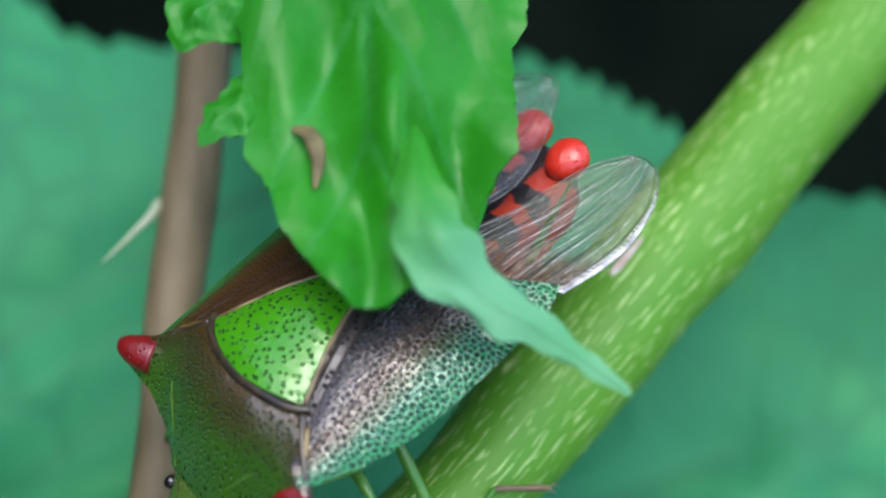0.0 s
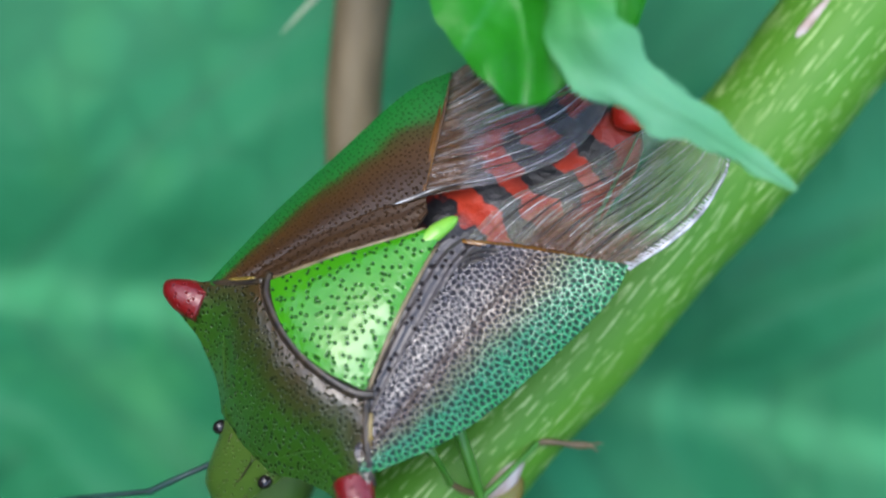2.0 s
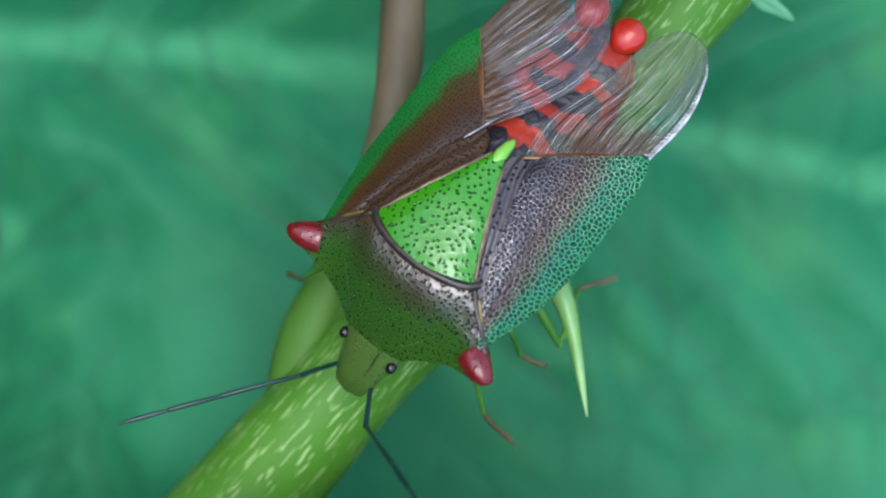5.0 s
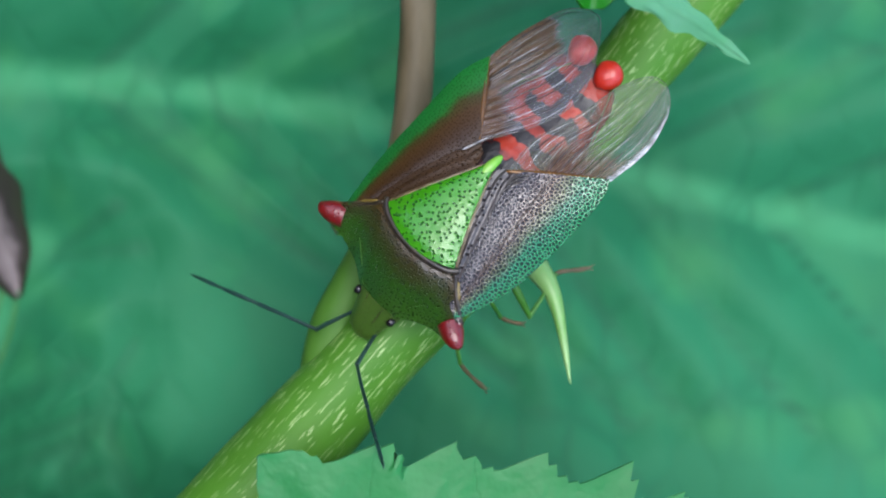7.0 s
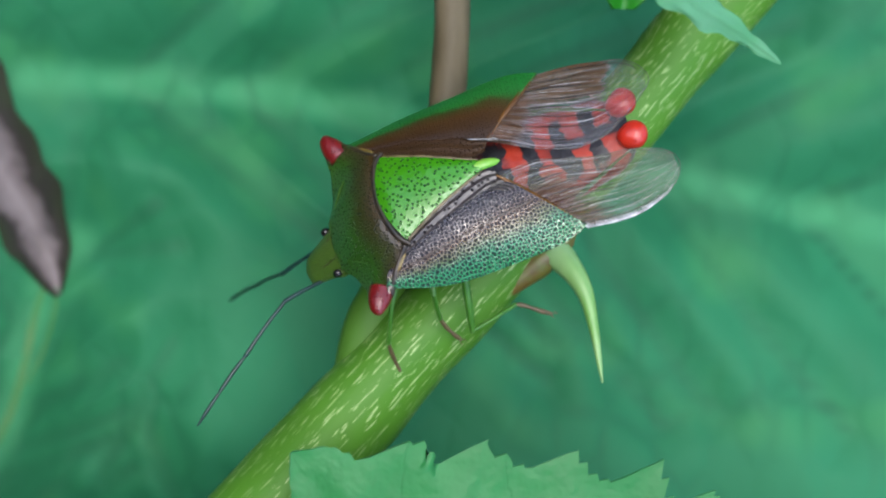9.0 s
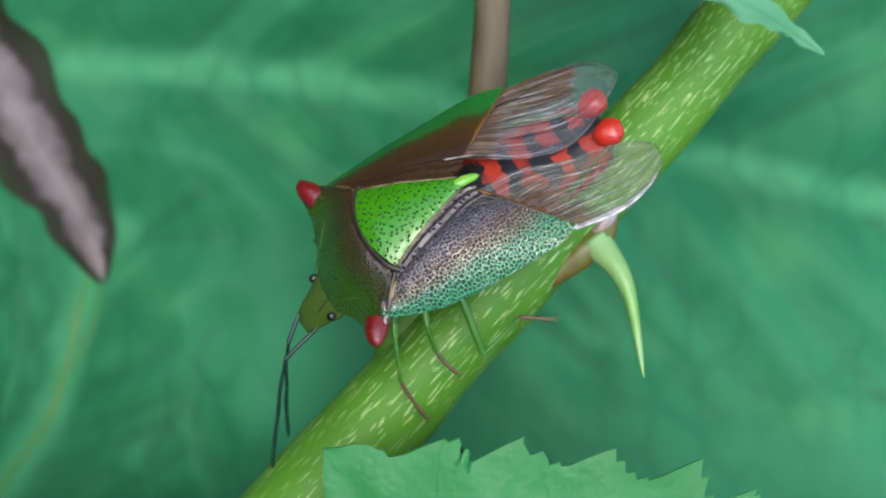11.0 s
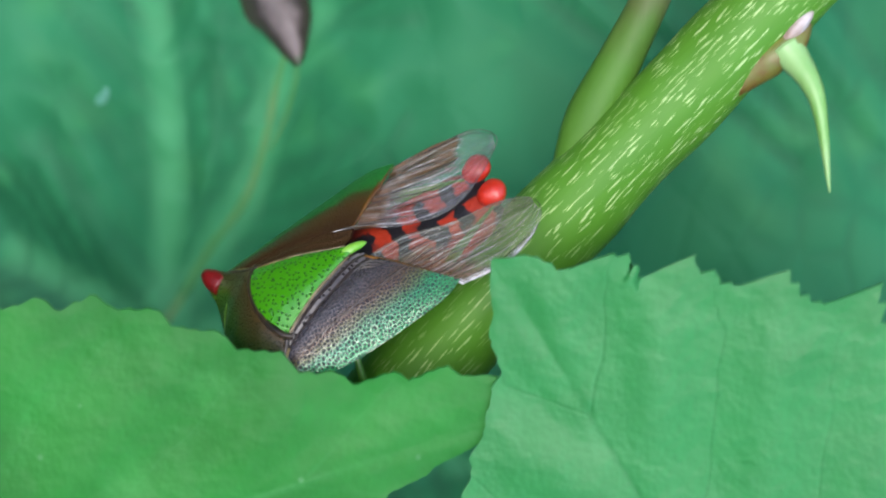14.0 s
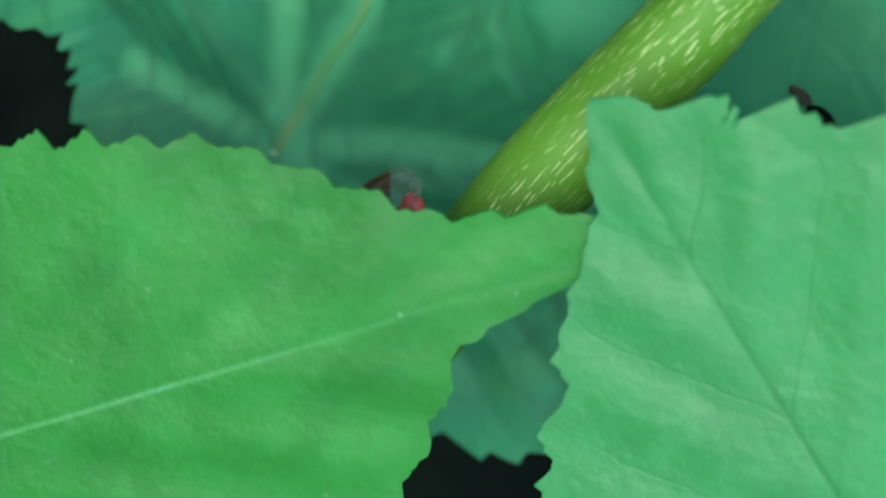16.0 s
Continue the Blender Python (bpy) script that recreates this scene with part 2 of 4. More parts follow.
# ---- bug materials ----
def shell(name, build, rough=0.28, pit=3.6, pit_depth=0.05, pit_dark=(0.012, 0.02, 0.015), pit_size=0.17, pit_gain=1.0, coat=0.3, rand=1.0, sheen=0.62, net=None):
    """Glossy cuticle with round dark pits; build(n) gives the colour between them."""
    n = Nodes(name, rough, 0.6)
    warp = n.node("ShaderNodeVectorMath")
    warp.operation = "MULTIPLY_ADD"
    n.plug(warp.inputs[0], n.node("ShaderNodeTexNoise", Vector=n.obj, Scale=1.1, Detail=1.0).outputs["Color"])
    warp.inputs[1].default_value = (0.16, 0.16, 0)
    n.plug(warp.inputs[2], n.obj)
    d = n.cells(warp.outputs[0], pit, "F1", rand, True)
    pits = n.step(d, pit_size + 0.07, pit_size - 0.05)
    if net:
        # pits so close that only a net of pale, shining rims is left between them
        pits = n.step(n.cells(warp.outputs[0], pit, "DISTANCE_TO_EDGE", rand, True), net[0], net[1])
    rim = n.math("MULTIPLY", n.step(d, pit_size + 0.02, pit_size + 0.15), n.step(d, pit_size + 0.42, pit_size + 0.15))
    n.color(n.mix(n.math("MULTIPLY", pits, pit_gain), build(n), pit_dark))
    uneven = n.math("ADD", n.math("MULTIPLY", n.noise(n.obj, 2.2, 2), 0.5), n.math("MULTIPLY", rim, 0.12))
    n.bump(n.math("SUBTRACT", uneven, pits), pit_depth, 0.9)
    n.plug(n.b.inputs["Specular IOR Level"], n.math("SUBTRACT", sheen, n.math("MULTIPLY", pits, sheen - 0.04)))
    n.plug(n.b.inputs["Coat Weight"], n.math("MULTIPLY", n.math("SUBTRACT", 1.0, pits), coat))
    n.b.inputs["Coat Roughness"].default_value = 0.12
    return n.m


def scutellum_colour(n):
    return n.mix(n.noise(n.obj, 0.7, 3), (0.028, 0.195, 0.003), (0.050, 0.25, 0.007))


def corium_colour(n):
    """Green along the outer edge, brown towards the middle; v of the map runs outer to inner."""
    v = n.math("ADD", n.axis(n.uv, 1), n.math("MULTIPLY", n.math("SUBTRACT", n.noise(n.obj, 0.9, 3), 0.5), 0.22))
    return n.ramp(v, (0.0, (0.008, 0.24, 0.05)), (0.27, (0.014, 0.20, 0.065)), (0.42, (0.080, 0.105, 0.030)), (0.56, (0.092, 0.050, 0.021)), (0.78, (0.066, 0.050, 0.050)), (1.0, (0.044, 0.035, 0.037)))


def corium_brown(n):
    """The other forewing: a broader plain brown field."""
    v = n.math("ADD", n.axis(n.uv, 1), n.math("MULTIPLY", n.math("SUBTRACT", n.noise(n.obj, 0.9, 3), 0.5), 0.18))
    return n.ramp(v, (0.0, (0.008, 0.15, 0.020)), (0.30, (0.012, 0.13, 0.018)), (0.43, (0.040, 0.036, 0.005)), (0.56, (0.056, 0.025, 0.005)), (0.85, (0.036, 0.016, 0.004)), (1.0, (0.028, 0.012, 0.003)))


def pronotum_colour(n):
    """v of the map runs from the front edge back; grey-brown behind, green in front."""
    v = n.math("ADD", n.axis(n.uv, 1), n.math("MULTIPLY", n.math("SUBTRACT", n.noise(n.obj, 0.8, 3), 0.5), 0.3))
    return n.ramp(v, (0.0, (0.034, 0.110, 0.008)), (0.40, (0.026, 0.092, 0.008)), (0.62, (0.029, 0.048, 0.008)), (0.86, (0.034, 0.028, 0.007)), (1.0, (0.055, 0.027, 0.004)))


SCUT = shell("scutellum_green", scutellum_colour, 0.18, 3.9, 0.05, (0.003, 0.016, 0.006), 0.16, 1.0, 0.25, 0.95, 0.5)
CORIUM = shell("forewing_leather", corium_colour, 0.24, 6.2, 0.07, (0.016, 0.018, 0.022), 0.30, 0.85, 1.0, 0.92, 1.0, (0.09, 0.22))
CORIUM_BROWN = shell("forewing_brown", corium_brown, 0.40, 6.0, 0.03, (0.018, 0.011, 0.004), 0.20, 0.5, 0.06, 0.6, 0.42)
CLAVUS_BROWN = shell("clavus_plain", lambda n: n.mix(n.noise(n.stretch(n.uv, (3, 8, 1)), 1.0, 3), (0.018, 0.009, 0.004), (0.060, 0.028, 0.007)), 0.45, 6.0, 0.05, (0.015, 0.01, 0.008), 0.2, 0.4, 0.03, 1.0, 0.3)
RIDGE = plain("wing_ridge", (0.03, 0.018, 0.010), (0.06, 0.036, 0.02), 1.5, 0.4, 0.4)
PRON = shell("pronotum_green_brown", pronotum_colour, 0.30, 5.6, 0.05, (0.006, 0.012, 0.004), 0.22, 0.8, 0.35, 0.9, 0.8)
CLAVUS = shell("clavus_brown", lambda n: n.mix(n.noise(n.stretch(n.uv, (3, 14, 1)), 1.0, 3), (0.010, 0.007, 0.006), (0.050, 0.038, 0.034)), 0.4, 3.4, 0.06, (0.006, 0.006, 0.008), 0.16, 0.7, 0.3)
HORN = shell("horn_red", lambda n: n.mix(n.noise(n.obj, 1.4, 3), (0.10, 0.003, 0.004), (0.18, 0.006, 0.006)), 0.33, 4.0, 0.05, (0.08, 0.006, 0.01), 0.10, 0.3, 0.2)
HEAD = shell("head_green", lambda n: n.mix(n.noise(n.obj, 0.9, 3), (0.032, 0.085, 0.009), (0.070, 0.125, 0.016)), 0.38, 4.2, 0.04, (0.06, 0.06, 0.02), 0.11, 0.7, 0.15)
BELLY = shell("belly_green", lambda n: n.mix(n.noise(n.obj, 0.7, 3), (0.07, 0.20, 0.03), (0.14, 0.28, 0.05)), 0.4, 4.2, 0.04, (0.03, 0.07, 0.02), 0.1, 0.4, 0.1)
RIM = plain("black_seam", (0.008, 0.008, 0.008), (0.05, 0.035, 0.02), 2.0, 0.3, 0.5)
YELLOW = plain("ochre_sclerite", (0.13, 0.085, 0.012), (0.20, 0.145, 0.03), 1.5, 0.35, 0.5)
EYE = plain("eye_dark", (0.006, 0.005, 0.005), (0.014, 0.010, 0.010), 3.0, 0.15, 0.6)
FEELER = plain("antenna_dark_green", (0.004, 0.018, 0.016), (0.012, 0.04, 0.034), 1.0, 0.3, 0.5)
LEG = plain("leg_green", (0.038, 0.15, 0.013), (0.075, 0.20, 0.03), 0.8, 0.35, 0.5)
FOOT = plain("foot_brown", (0.09, 0.065, 0.03), (0.14, 0.10, 0.05), 1.2, 0.4, 0.4)


def abdomen_material():
    """Red above, with black blotches in bars across its middle and a red margin."""
    n = Nodes("abdomen_red_black", 0.36, 0.5)
    x = n.axis(n.obj, 0)
    y = n.math("SUBTRACT", n.axis(n.obj, 1), n.math("MULTIPLY", n.math("ADD", x, 2.5), 0.085))
    blot = n.noise(n.obj, 0.8, 3)
    wave = n.math("SINE", n.math("ADD", n.math("MULTIPLY", x, 4.3), n.math("MULTIPLY", blot, 6.5)))
    across = n.math("ABSOLUTE", n.math("SUBTRACT", y, 0.1))
    middle = n.step(n.math("ADD", across, n.math("MULTIPLY", n.noise(n.obj, 1.6, 2), 0.8)), 2.15, 1.7)
    bars = n.math("MULTIPLY", n.step(n.math("ADD", wave, n.math("MULTIPLY", n.noise(n.obj, 2.2, 3), 1.2)), 0.25, 0.70), middle)
    cleft = n.math("MULTIPLY", n.step(n.math("ADD", across, n.math("MULTIPLY", blot, 0.5)), 0.62, 0.42), n.step(x, -3.4, -5.0))
    bars = n.math("MAXIMUM", bars, cleft)
    bars = n.math("MAXIMUM", bars, n.math("MULTIPLY", n.step(n.math("ADD", x, n.math("MULTIPLY", n.noise(n.obj, 1.1, 2), 1.6)), -1.6, -0.8), 0.9))
    red = n.mix(n.noise(n.obj, 1.5, 3), (0.16, 0.012, 0.008), (0.48, 0.044, 0.014))
    n.color(n.mix(bars, red, (0.010, 0.010, 0.012)))
    n.bump(n.noise(n.obj, 4.0, 3), 0.07, 0.8)
    return n.m


def membrane_material(name, tint, cover, far, near, width, stain=0.6, outer=0.0, root=0.0):
    """Clear, crinkled wing skin: dark amber at its root out to near..far of its length and in to width; u along it, v inwards."""
    n = Nodes(name, 0.3, 0.5)
    u, v = n.axis(n.uv, 0), n.axis(n.uv, 1)
    shift = n.math("MULTIPLY", n.math("SUBTRACT", n.noise(n.obj, 1.0, 2), 0.5), 0.22)
    amber = n.math("MULTIPLY", n.step(n.math("ADD", u, shift), far, near), n.step(n.math("ADD", v, shift), width + 0.12, width - 0.12))
    amber = n.math("MAXIMUM", amber, n.step(n.math("ADD", u, shift), root + 0.10, root - 0.10))
    wr = n.noise(n.stretch(n.uv, (1.5, 26.0, 1)), 1.0, 2.0)
    fine = n.noise(n.stretch(n.uv, (3.5, 62.0, 1)), 1.0, 2.0)
    grain = n.noise(n.obj, 8.0, 2)
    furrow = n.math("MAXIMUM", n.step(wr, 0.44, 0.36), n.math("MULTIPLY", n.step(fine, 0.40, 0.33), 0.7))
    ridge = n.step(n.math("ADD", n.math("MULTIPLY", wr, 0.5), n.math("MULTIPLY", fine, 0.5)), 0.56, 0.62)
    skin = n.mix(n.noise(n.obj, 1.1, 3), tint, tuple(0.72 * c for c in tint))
    # furrows coloured dark, sky glints painted white along the ridges
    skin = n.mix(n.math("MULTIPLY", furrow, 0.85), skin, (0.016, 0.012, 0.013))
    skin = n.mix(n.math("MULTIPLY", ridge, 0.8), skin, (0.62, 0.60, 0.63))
    n.color(n.mix(n.math("MULTIPLY", amber, n.math("SUBTRACT", 1.0, n.math("MULTIPLY", ridge, 0.3))), skin, (0.11, 0.045, 0.008)))
    n.bump(n.math("ADD", n.math("ADD", wr, n.math("MULTIPLY", fine, 0.6)), n.math("MULTIPLY", grain, 0.35)), 0.45, 1.0)
    bent = n.b.inputs["Normal"].links[0].from_socket
    veil = n.math("ADD", n.math("MULTIPLY", n.step(grain, 0.45, 0.65), 0.06), cover)
    veil = n.math("ADD", veil, n.math("ADD", n.math("MULTIPLY", furrow, 0.38), n.math("MULTIPLY", ridge, 0.20)))
    veil = n.math("ADD", veil, n.math("MULTIPLY", n.step(n.math("ADD", u, shift), 0.30, 0.62), outer))
    veil = n.math("MINIMUM", n.math("ADD", veil, n.math("MULTIPLY", amber, stain)), 0.95)
    tp = n.node("ShaderNodeBsdfTransparent")
    mx = n.node("ShaderNodeMixShader")
    n.plug(mx.inputs[0], veil)
    n.t.links.new(tp.outputs[0], mx.inputs[1])
    n.t.links.new(n.b.outputs[0], mx.inputs[2])
    gloss = n.node("ShaderNodeBsdfAnisotropic", Roughness=0.26, Normal=bent)
    top = n.node("ShaderNodeMixShader")
    top.inputs[0].default_value = 0.13
    n.t.links.new(mx.outputs[0], top.inputs[1])
    n.t.links.new(gloss.outputs[0], top.inputs[2])
    n.t.links.new(top.outputs[0], n.t.nodes["Material Output"].inputs[0])
    return n.m


ABDOMEN = abdomen_material()
# the lilac tint and the outer veil stand in for sky sheen
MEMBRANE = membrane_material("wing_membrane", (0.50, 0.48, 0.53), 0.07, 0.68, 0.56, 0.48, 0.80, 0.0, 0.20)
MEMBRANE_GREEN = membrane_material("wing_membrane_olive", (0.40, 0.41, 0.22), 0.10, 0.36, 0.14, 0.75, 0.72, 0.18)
WINGVEIN = plain("wing_vein", (0.012, 0.009, 0.009), (0.04, 0.026, 0.018), 1.2, 0.2, 0.8)
AMBER = plain("wing_amber", (0.07, 0.028, 0.006), (0.17, 0.075, 0.012), 1.2, 0.25, 0.7)
# near-white colour for glints along folds and edges
WINGGLINT = plain("wing_glint", (0.22, 0.22, 0.22), (0.70, 0.69, 0.70), 2.2, 0.2, 0.9)


# ---- mesh helpers: all in plan units ----
def part(name, bm, material, parent=None, label="", smooth=True):
    me = bpy.data.meshes.new(name)
    bmesh.ops.recalc_face_normals(bm, faces=bm.faces)
    for f in bm.faces:
        f.smooth = smooth
    bmesh.ops.scale(bm, vec=(MM, MM, MM), verts=bm.verts)
    bm.to_mesh(me)
    bm.free()
    for m in material if isinstance(material, (list, tuple)) else [material]:
        me.materials.append(m)
    ob = new(name, me)
    ob.parent = parent
    if label:
        ob["label"] = label
    return ob


def grid(bm, pts, thick=0.0, maps=None):
    """Faces over a table of points; thick: an underside that far below, closed round the rim."""
    nr, nc = len(pts), len(pts[0])
    lay = bm.loops.layers.uv.verify()
    top = [[bm.verts.new(p) for p in row] for row in pts]

    def face(vs, ts):
        try:
            f = bm.faces.new(vs)
        except ValueError:
            return
        for lp, t in zip(f.loops, ts):
            lp[lay].uv = t
        return f

    def uv(i, j):
        return maps[i][j] if maps else (i / (nr - 1), j / (nc - 1))

    for i in range(nr - 1):
        for j in range(nc - 1):
            q = ((i, j), (i + 1, j), (i + 1, j + 1), (i, j + 1))
            face([top[a][b] for a, b in q], [uv(a, b) for a, b in q])
    if thick:
        bm.normal_update()
        for row in top:
            for v in row:
                v.normal_update()
        low = [[bm.verts.new(v.co - v.normal * thick if v.normal.z >= 0 else v.co + v.normal * thick) for v in row] for row in top]
        for i in range(nr - 1):
            for j in range(nc - 1):
                q = ((i, j), (i, j + 1), (i + 1, j + 1), (i + 1, j))
                face([low[a][b] for a, b in q], [uv(a, b) for a, b in q])
        rim = [(i, 0) for i in range(nr)] + [(nr - 1, j) for j in range(1, nc)] + [(i, nc - 1) for i in range(nr - 2, -1, -1)] + [(0, j) for j in range(nc - 2, 0, -1)]
        for a, b in zip(rim, rim[1:] + rim[:1]):
            f = face([top[a[0]][a[1]], low[a[0]][a[1]], low[b[0]][b[1]], top[b[0]][b[1]]], [uv(*a), uv(*a), uv(*b), uv(*b)])
            for e in f.edges if f else ():
                e.smooth = False
    return top


def along(points, s):
    """The point at the share s of a smooth line through points."""
    p = [Vector(q) for q in points]
    n = len(p) - 1
    x = min(max(s, 0.0), 1.0) * n
    i = min(int(x), n - 1)
    f = x - i
    a, b, c, d = p[max(i - 1, 0)], p[i], p[i + 1], p[min(i + 2, n)]
    return 0.5 * ((2 * b) + (c - a) * f + (2 * a - 5 * b + 4 * c - d) * f * f + (3 * b - a - 3 * c + d) * f ** 3)


def tube(bm, points, radii, sides=10, steps=12, wob=0.0, flat=1.0, seed=0, cap=True):
    """A round or flattened tube along a smooth line; u of the map along it, v round it."""
    lay = bm.loops.layers.uv.verify()
    ctr = [along(points, i / steps) for i in range(steps + 1)]
    rings = []
    side = None
    for i, c in enumerate(ctr):
        tan = (ctr[min(i + 1, steps)] - ctr[max(i - 1, 0)]).normalized()
        ref = Vector((0, 0, 1)) if abs(tan.z) < 0.95 else Vector((1, 0, 0))
        if side is None:
            side = tan.cross(ref).normalized()
        side = (side - tan * side.dot(tan)).normalized()
        up = side.cross(tan)
        x = i / steps * (len(radii) - 1)
        k = min(int(x), len(radii) - 2)
        r = radii[k] + (radii[k + 1] - radii[k]) * (x - k)
        ring = []
        for j in range(sides):
            a = 2 * math.pi * j / sides
            rr = r * (1 + wob * noise.noise((c.x * 0.3 + seed, math.cos(a) * 0.8, math.sin(a) * 0.8 + c.y * 0.3)))
            ring.append(bm.verts.new(c + side * (rr * math.cos(a)) + up * (rr * flat * math.sin(a))))
        rings.append(ring)
    for i in range(steps):
        for j in range(sides):
            k = (j + 1) % sides
            f = bm.faces.new((rings[i][j], rings[i + 1][j], rings[i + 1][k], rings[i][k]))
            for lp, t in zip(f.loops, ((i, j), (i + 1, j), (i + 1, j + 1), (i, j + 1))):
                lp[lay].uv = (t[0] / steps, t[1] / sides)
    if cap:
        for ring, c in ((rings[0], ctr[0]), (rings[-1], ctr[-1])):
            bm.faces.new(ring)
    return rings


def ball(bm, centre, size, n=12):
    r = bmesh.ops.create_uvsphere(bm, u_segments=n, v_segments=max(6, n * 2 // 3), radius=1)
    bmesh.ops.scale(bm, vec=size, verts=r["verts"])
    bmesh.ops.translate(bm, vec=centre, verts=r["verts"])


def table(x, xs, ys):
    return float(np.interp(x, xs, ys))


def root(name, m, label, category, group=""):
    ob = new(name)
    ob.empty_display_size = 0.002
    ob.matrix_world = m
    return tagged(ob, label, category, group)


# ---- ground, far below the leaves ----
bm = bmesh.new()
bmesh.ops.create_grid(bm, x_segments=60, y_segments=60, size=60 / MM)
for v in bm.verts:
    near = max(0.0, 1 - v.co.length * MM / 8)
    v.co.z += near * 0.05 / MM * noise.noise((v.co.x * MM * 0.7, v.co.y * MM * 0.7, 0))
ground = part("ground", bm, SHADED_SOIL)
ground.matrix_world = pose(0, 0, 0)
tagged(ground, "bare soil, coloured near black for deep shade", "ground", kind="structure")

# ---- unseen hedge wall, added to darken sky light and reflections on one side ----
bm = bmesh.new()
tab = []
for i in range(91):
    a = radians(55 + 205 * i / 90)
    row = []
    for j in range(31):
        h = j / 30
        r = (0.52 - 0.20 * h * h + 0.07 * noise.noise((math.cos(a) * 5, math.sin(a) * 5, h * 6)) + 0.03 * noise.noise((math.cos(a) * 16, math.sin(a) * 16, h * 18))) / MM
        row.append((r * math.cos(a), r * math.sin(a), (0.54 * h - 0.01) / MM))
    tab.append(row)
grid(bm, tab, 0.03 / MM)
hedge = part("hedge", bm, SHADE_HEDGE)
rnd = random.Random(3)
verts, faces = [], []
for k in range(9000):
    row = tab[rnd.randrange(91)]
    p = Vector(row[rnd.randrange(31)]) * MM
    out = Vector((-p.x, -p.y, 0.25)).normalized()
    d = (Vector((rnd.uniform(-1, 1), rnd.uniform(-1, 1), rnd.uniform(-1, 0.4))) + out * 0.5).normalized()
    e = d.cross(out + Vector((0.1, 0.2, 0.3))).normalized()
    a = rnd.uniform(0.012, 0.028)
    p = p + out * rnd.uniform(-0.02, 0.03) + Vector((rnd.uniform(-1, 1), rnd.uniform(-1, 1), rnd.uniform(-1, 1))) * 0.012
    if p.z < 0.01:
        continue
    i = len(verts)
    up = d.cross(e) * a * 0.12
    verts += [p, p + d * a * 0.5 + e * a * 0.32 + up, p + d * a * 0.45, p + d * a * 0.5 - e * a * 0.32 + up, p + d * a]
    faces += [(i, i + 2, i + 1), (i, i + 3, i + 2), (i + 1, i + 2, i + 4), (i + 2, i + 3, i + 4)]
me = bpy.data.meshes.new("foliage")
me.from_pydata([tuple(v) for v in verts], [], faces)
me.materials.append(plain("shade_hedge_leaf", (0.008, 0.035, 0.006), (0.025, 0.075, 0.015), 0.03, 0.5, 0.3))
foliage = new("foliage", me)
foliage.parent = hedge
tagged(hedge, "unseen dark hedge wall, added to block light round the bramble", "hedge", kind="structure")

# ---- the bramble cane ----
AXIS = [(-60, -110, -204), (-58, -102, -120), (-50, -82, -40), (-38, -60, -9), (-24, -42, -2.6), (-12, -27.4, -2.0), (-1, -13.7, -1.9), (9.5, -2.1, -1.9), (18.7, 7.8, -1.9), (26.3, 16.8, -1.9), (34, 26, -2.0), (46, 41, -3), (62, 62, -5)]
cane = root("bramble", at(*AXIS[0]), "green bramble cane with pale streaks and curved thorns", "bramble")
C0 = Vector(AXIS[0])


def rel(points):
    return [tuple(Vector(p) - C0) for p in points]


bm = bmesh.new()
tube(bm, rel(AXIS), (3.2, 3.0, 2.8, 2.6, 2.5, 2.5, 2.45, 2.1, 1.88, 2.05, 2.0, 2.0, 2.0), 28, 220, 0.10)
part("stalk", bm, CANE, cane)


def thorn(foot, bend, tip, r, label):
    """A curved thorn on a broad, reddish foot."""
    bm = bmesh.new()
    tube(bm, rel([foot, bend, tip]), (r, r * 0.62, r * 0.30, 0.03), 12, 16)
    t = part("thorn", bm, THORN, cane, label)
    return t


def swelling(centre, size, material, turn, label):
    bm = bmesh.new()
    ball(bm, (0, 0, 0), size, 16)
    for v in bm.verts:
        v.co *= 1 + 0.18 * noise.noise(v.co * 0.9)
    bmesh.ops.rotate(bm, cent=(0, 0, 0), matrix=Matrix.Rotation(radians(turn), 3, "Z"), verts=bm.verts)
    bmesh.ops.translate(bm, vec=Vector(centre) - C0, verts=bm.verts)
    return part("thorn_foot", bm, material, cane, label)


thorn((14.5, 0.7, -0.8), (15.8, -1.3, 0.3), (16.5, -5.4, 0.9), 0.85, "long pale green thorn")
bm = bmesh.new()
tube(bm, rel([(10.6, -2.3, -1.2), (12.1, -1.0, -0.95), (13.6, 0.15, -0.85), (14.7, 1.0, -0.8), (15.4, 1.9, -1.0)]), (0.12, 0.55, 0.85, 0.75, 0.2), 14, 24, 0.15, 0.8)
part("thorn_foot", bm, NODE_RED, cane, "reddish-brown thorn foot")
swelling((14.75, 1.5, -0.62), (1.35, 0.36, 0.42), NODE_PINK, 52, "pinkish white scar")
bm = bmesh.new()
tube(bm, rel([(23.7, 14.9, -0.12), (24.0, 15.2, -0.05), (24.6, 15.9, -0.08), (25.7, 16.9, -0.2)]), (0.03, 0.15, 0.14, 0.09, 0.05), 10, 20, 0.25, 0.5)
part("scar", bm, NODE_PINK, cane, "pinkish white streaked scar")

# side shoot that forks off behind
bm = bmesh.new()
tube(bm, rel([(11.4, 40, -3.5), (10.7, 24, -2.8), (10.0, 15, -3.0), (9.8, 10.5, -3.0), (9.5, 7, -2.9), (8.7, 3.5, -2.7), (7.3, 0.3, -2.5), (5.9, -2.6, -2.3), (5.2, -5.2, -2.3), (5.0, -7.6, -2.3)]), (1.0, 0.92, 0.9, 0.85, 0.85, 0.9, 1.0, 1.15, 1.1, 0.9), 18, 96, 0.12)
part("side_shoot", bm, SHOOT, cane, "thin brown side shoot, green at its foot")
bm = bmesh.new()
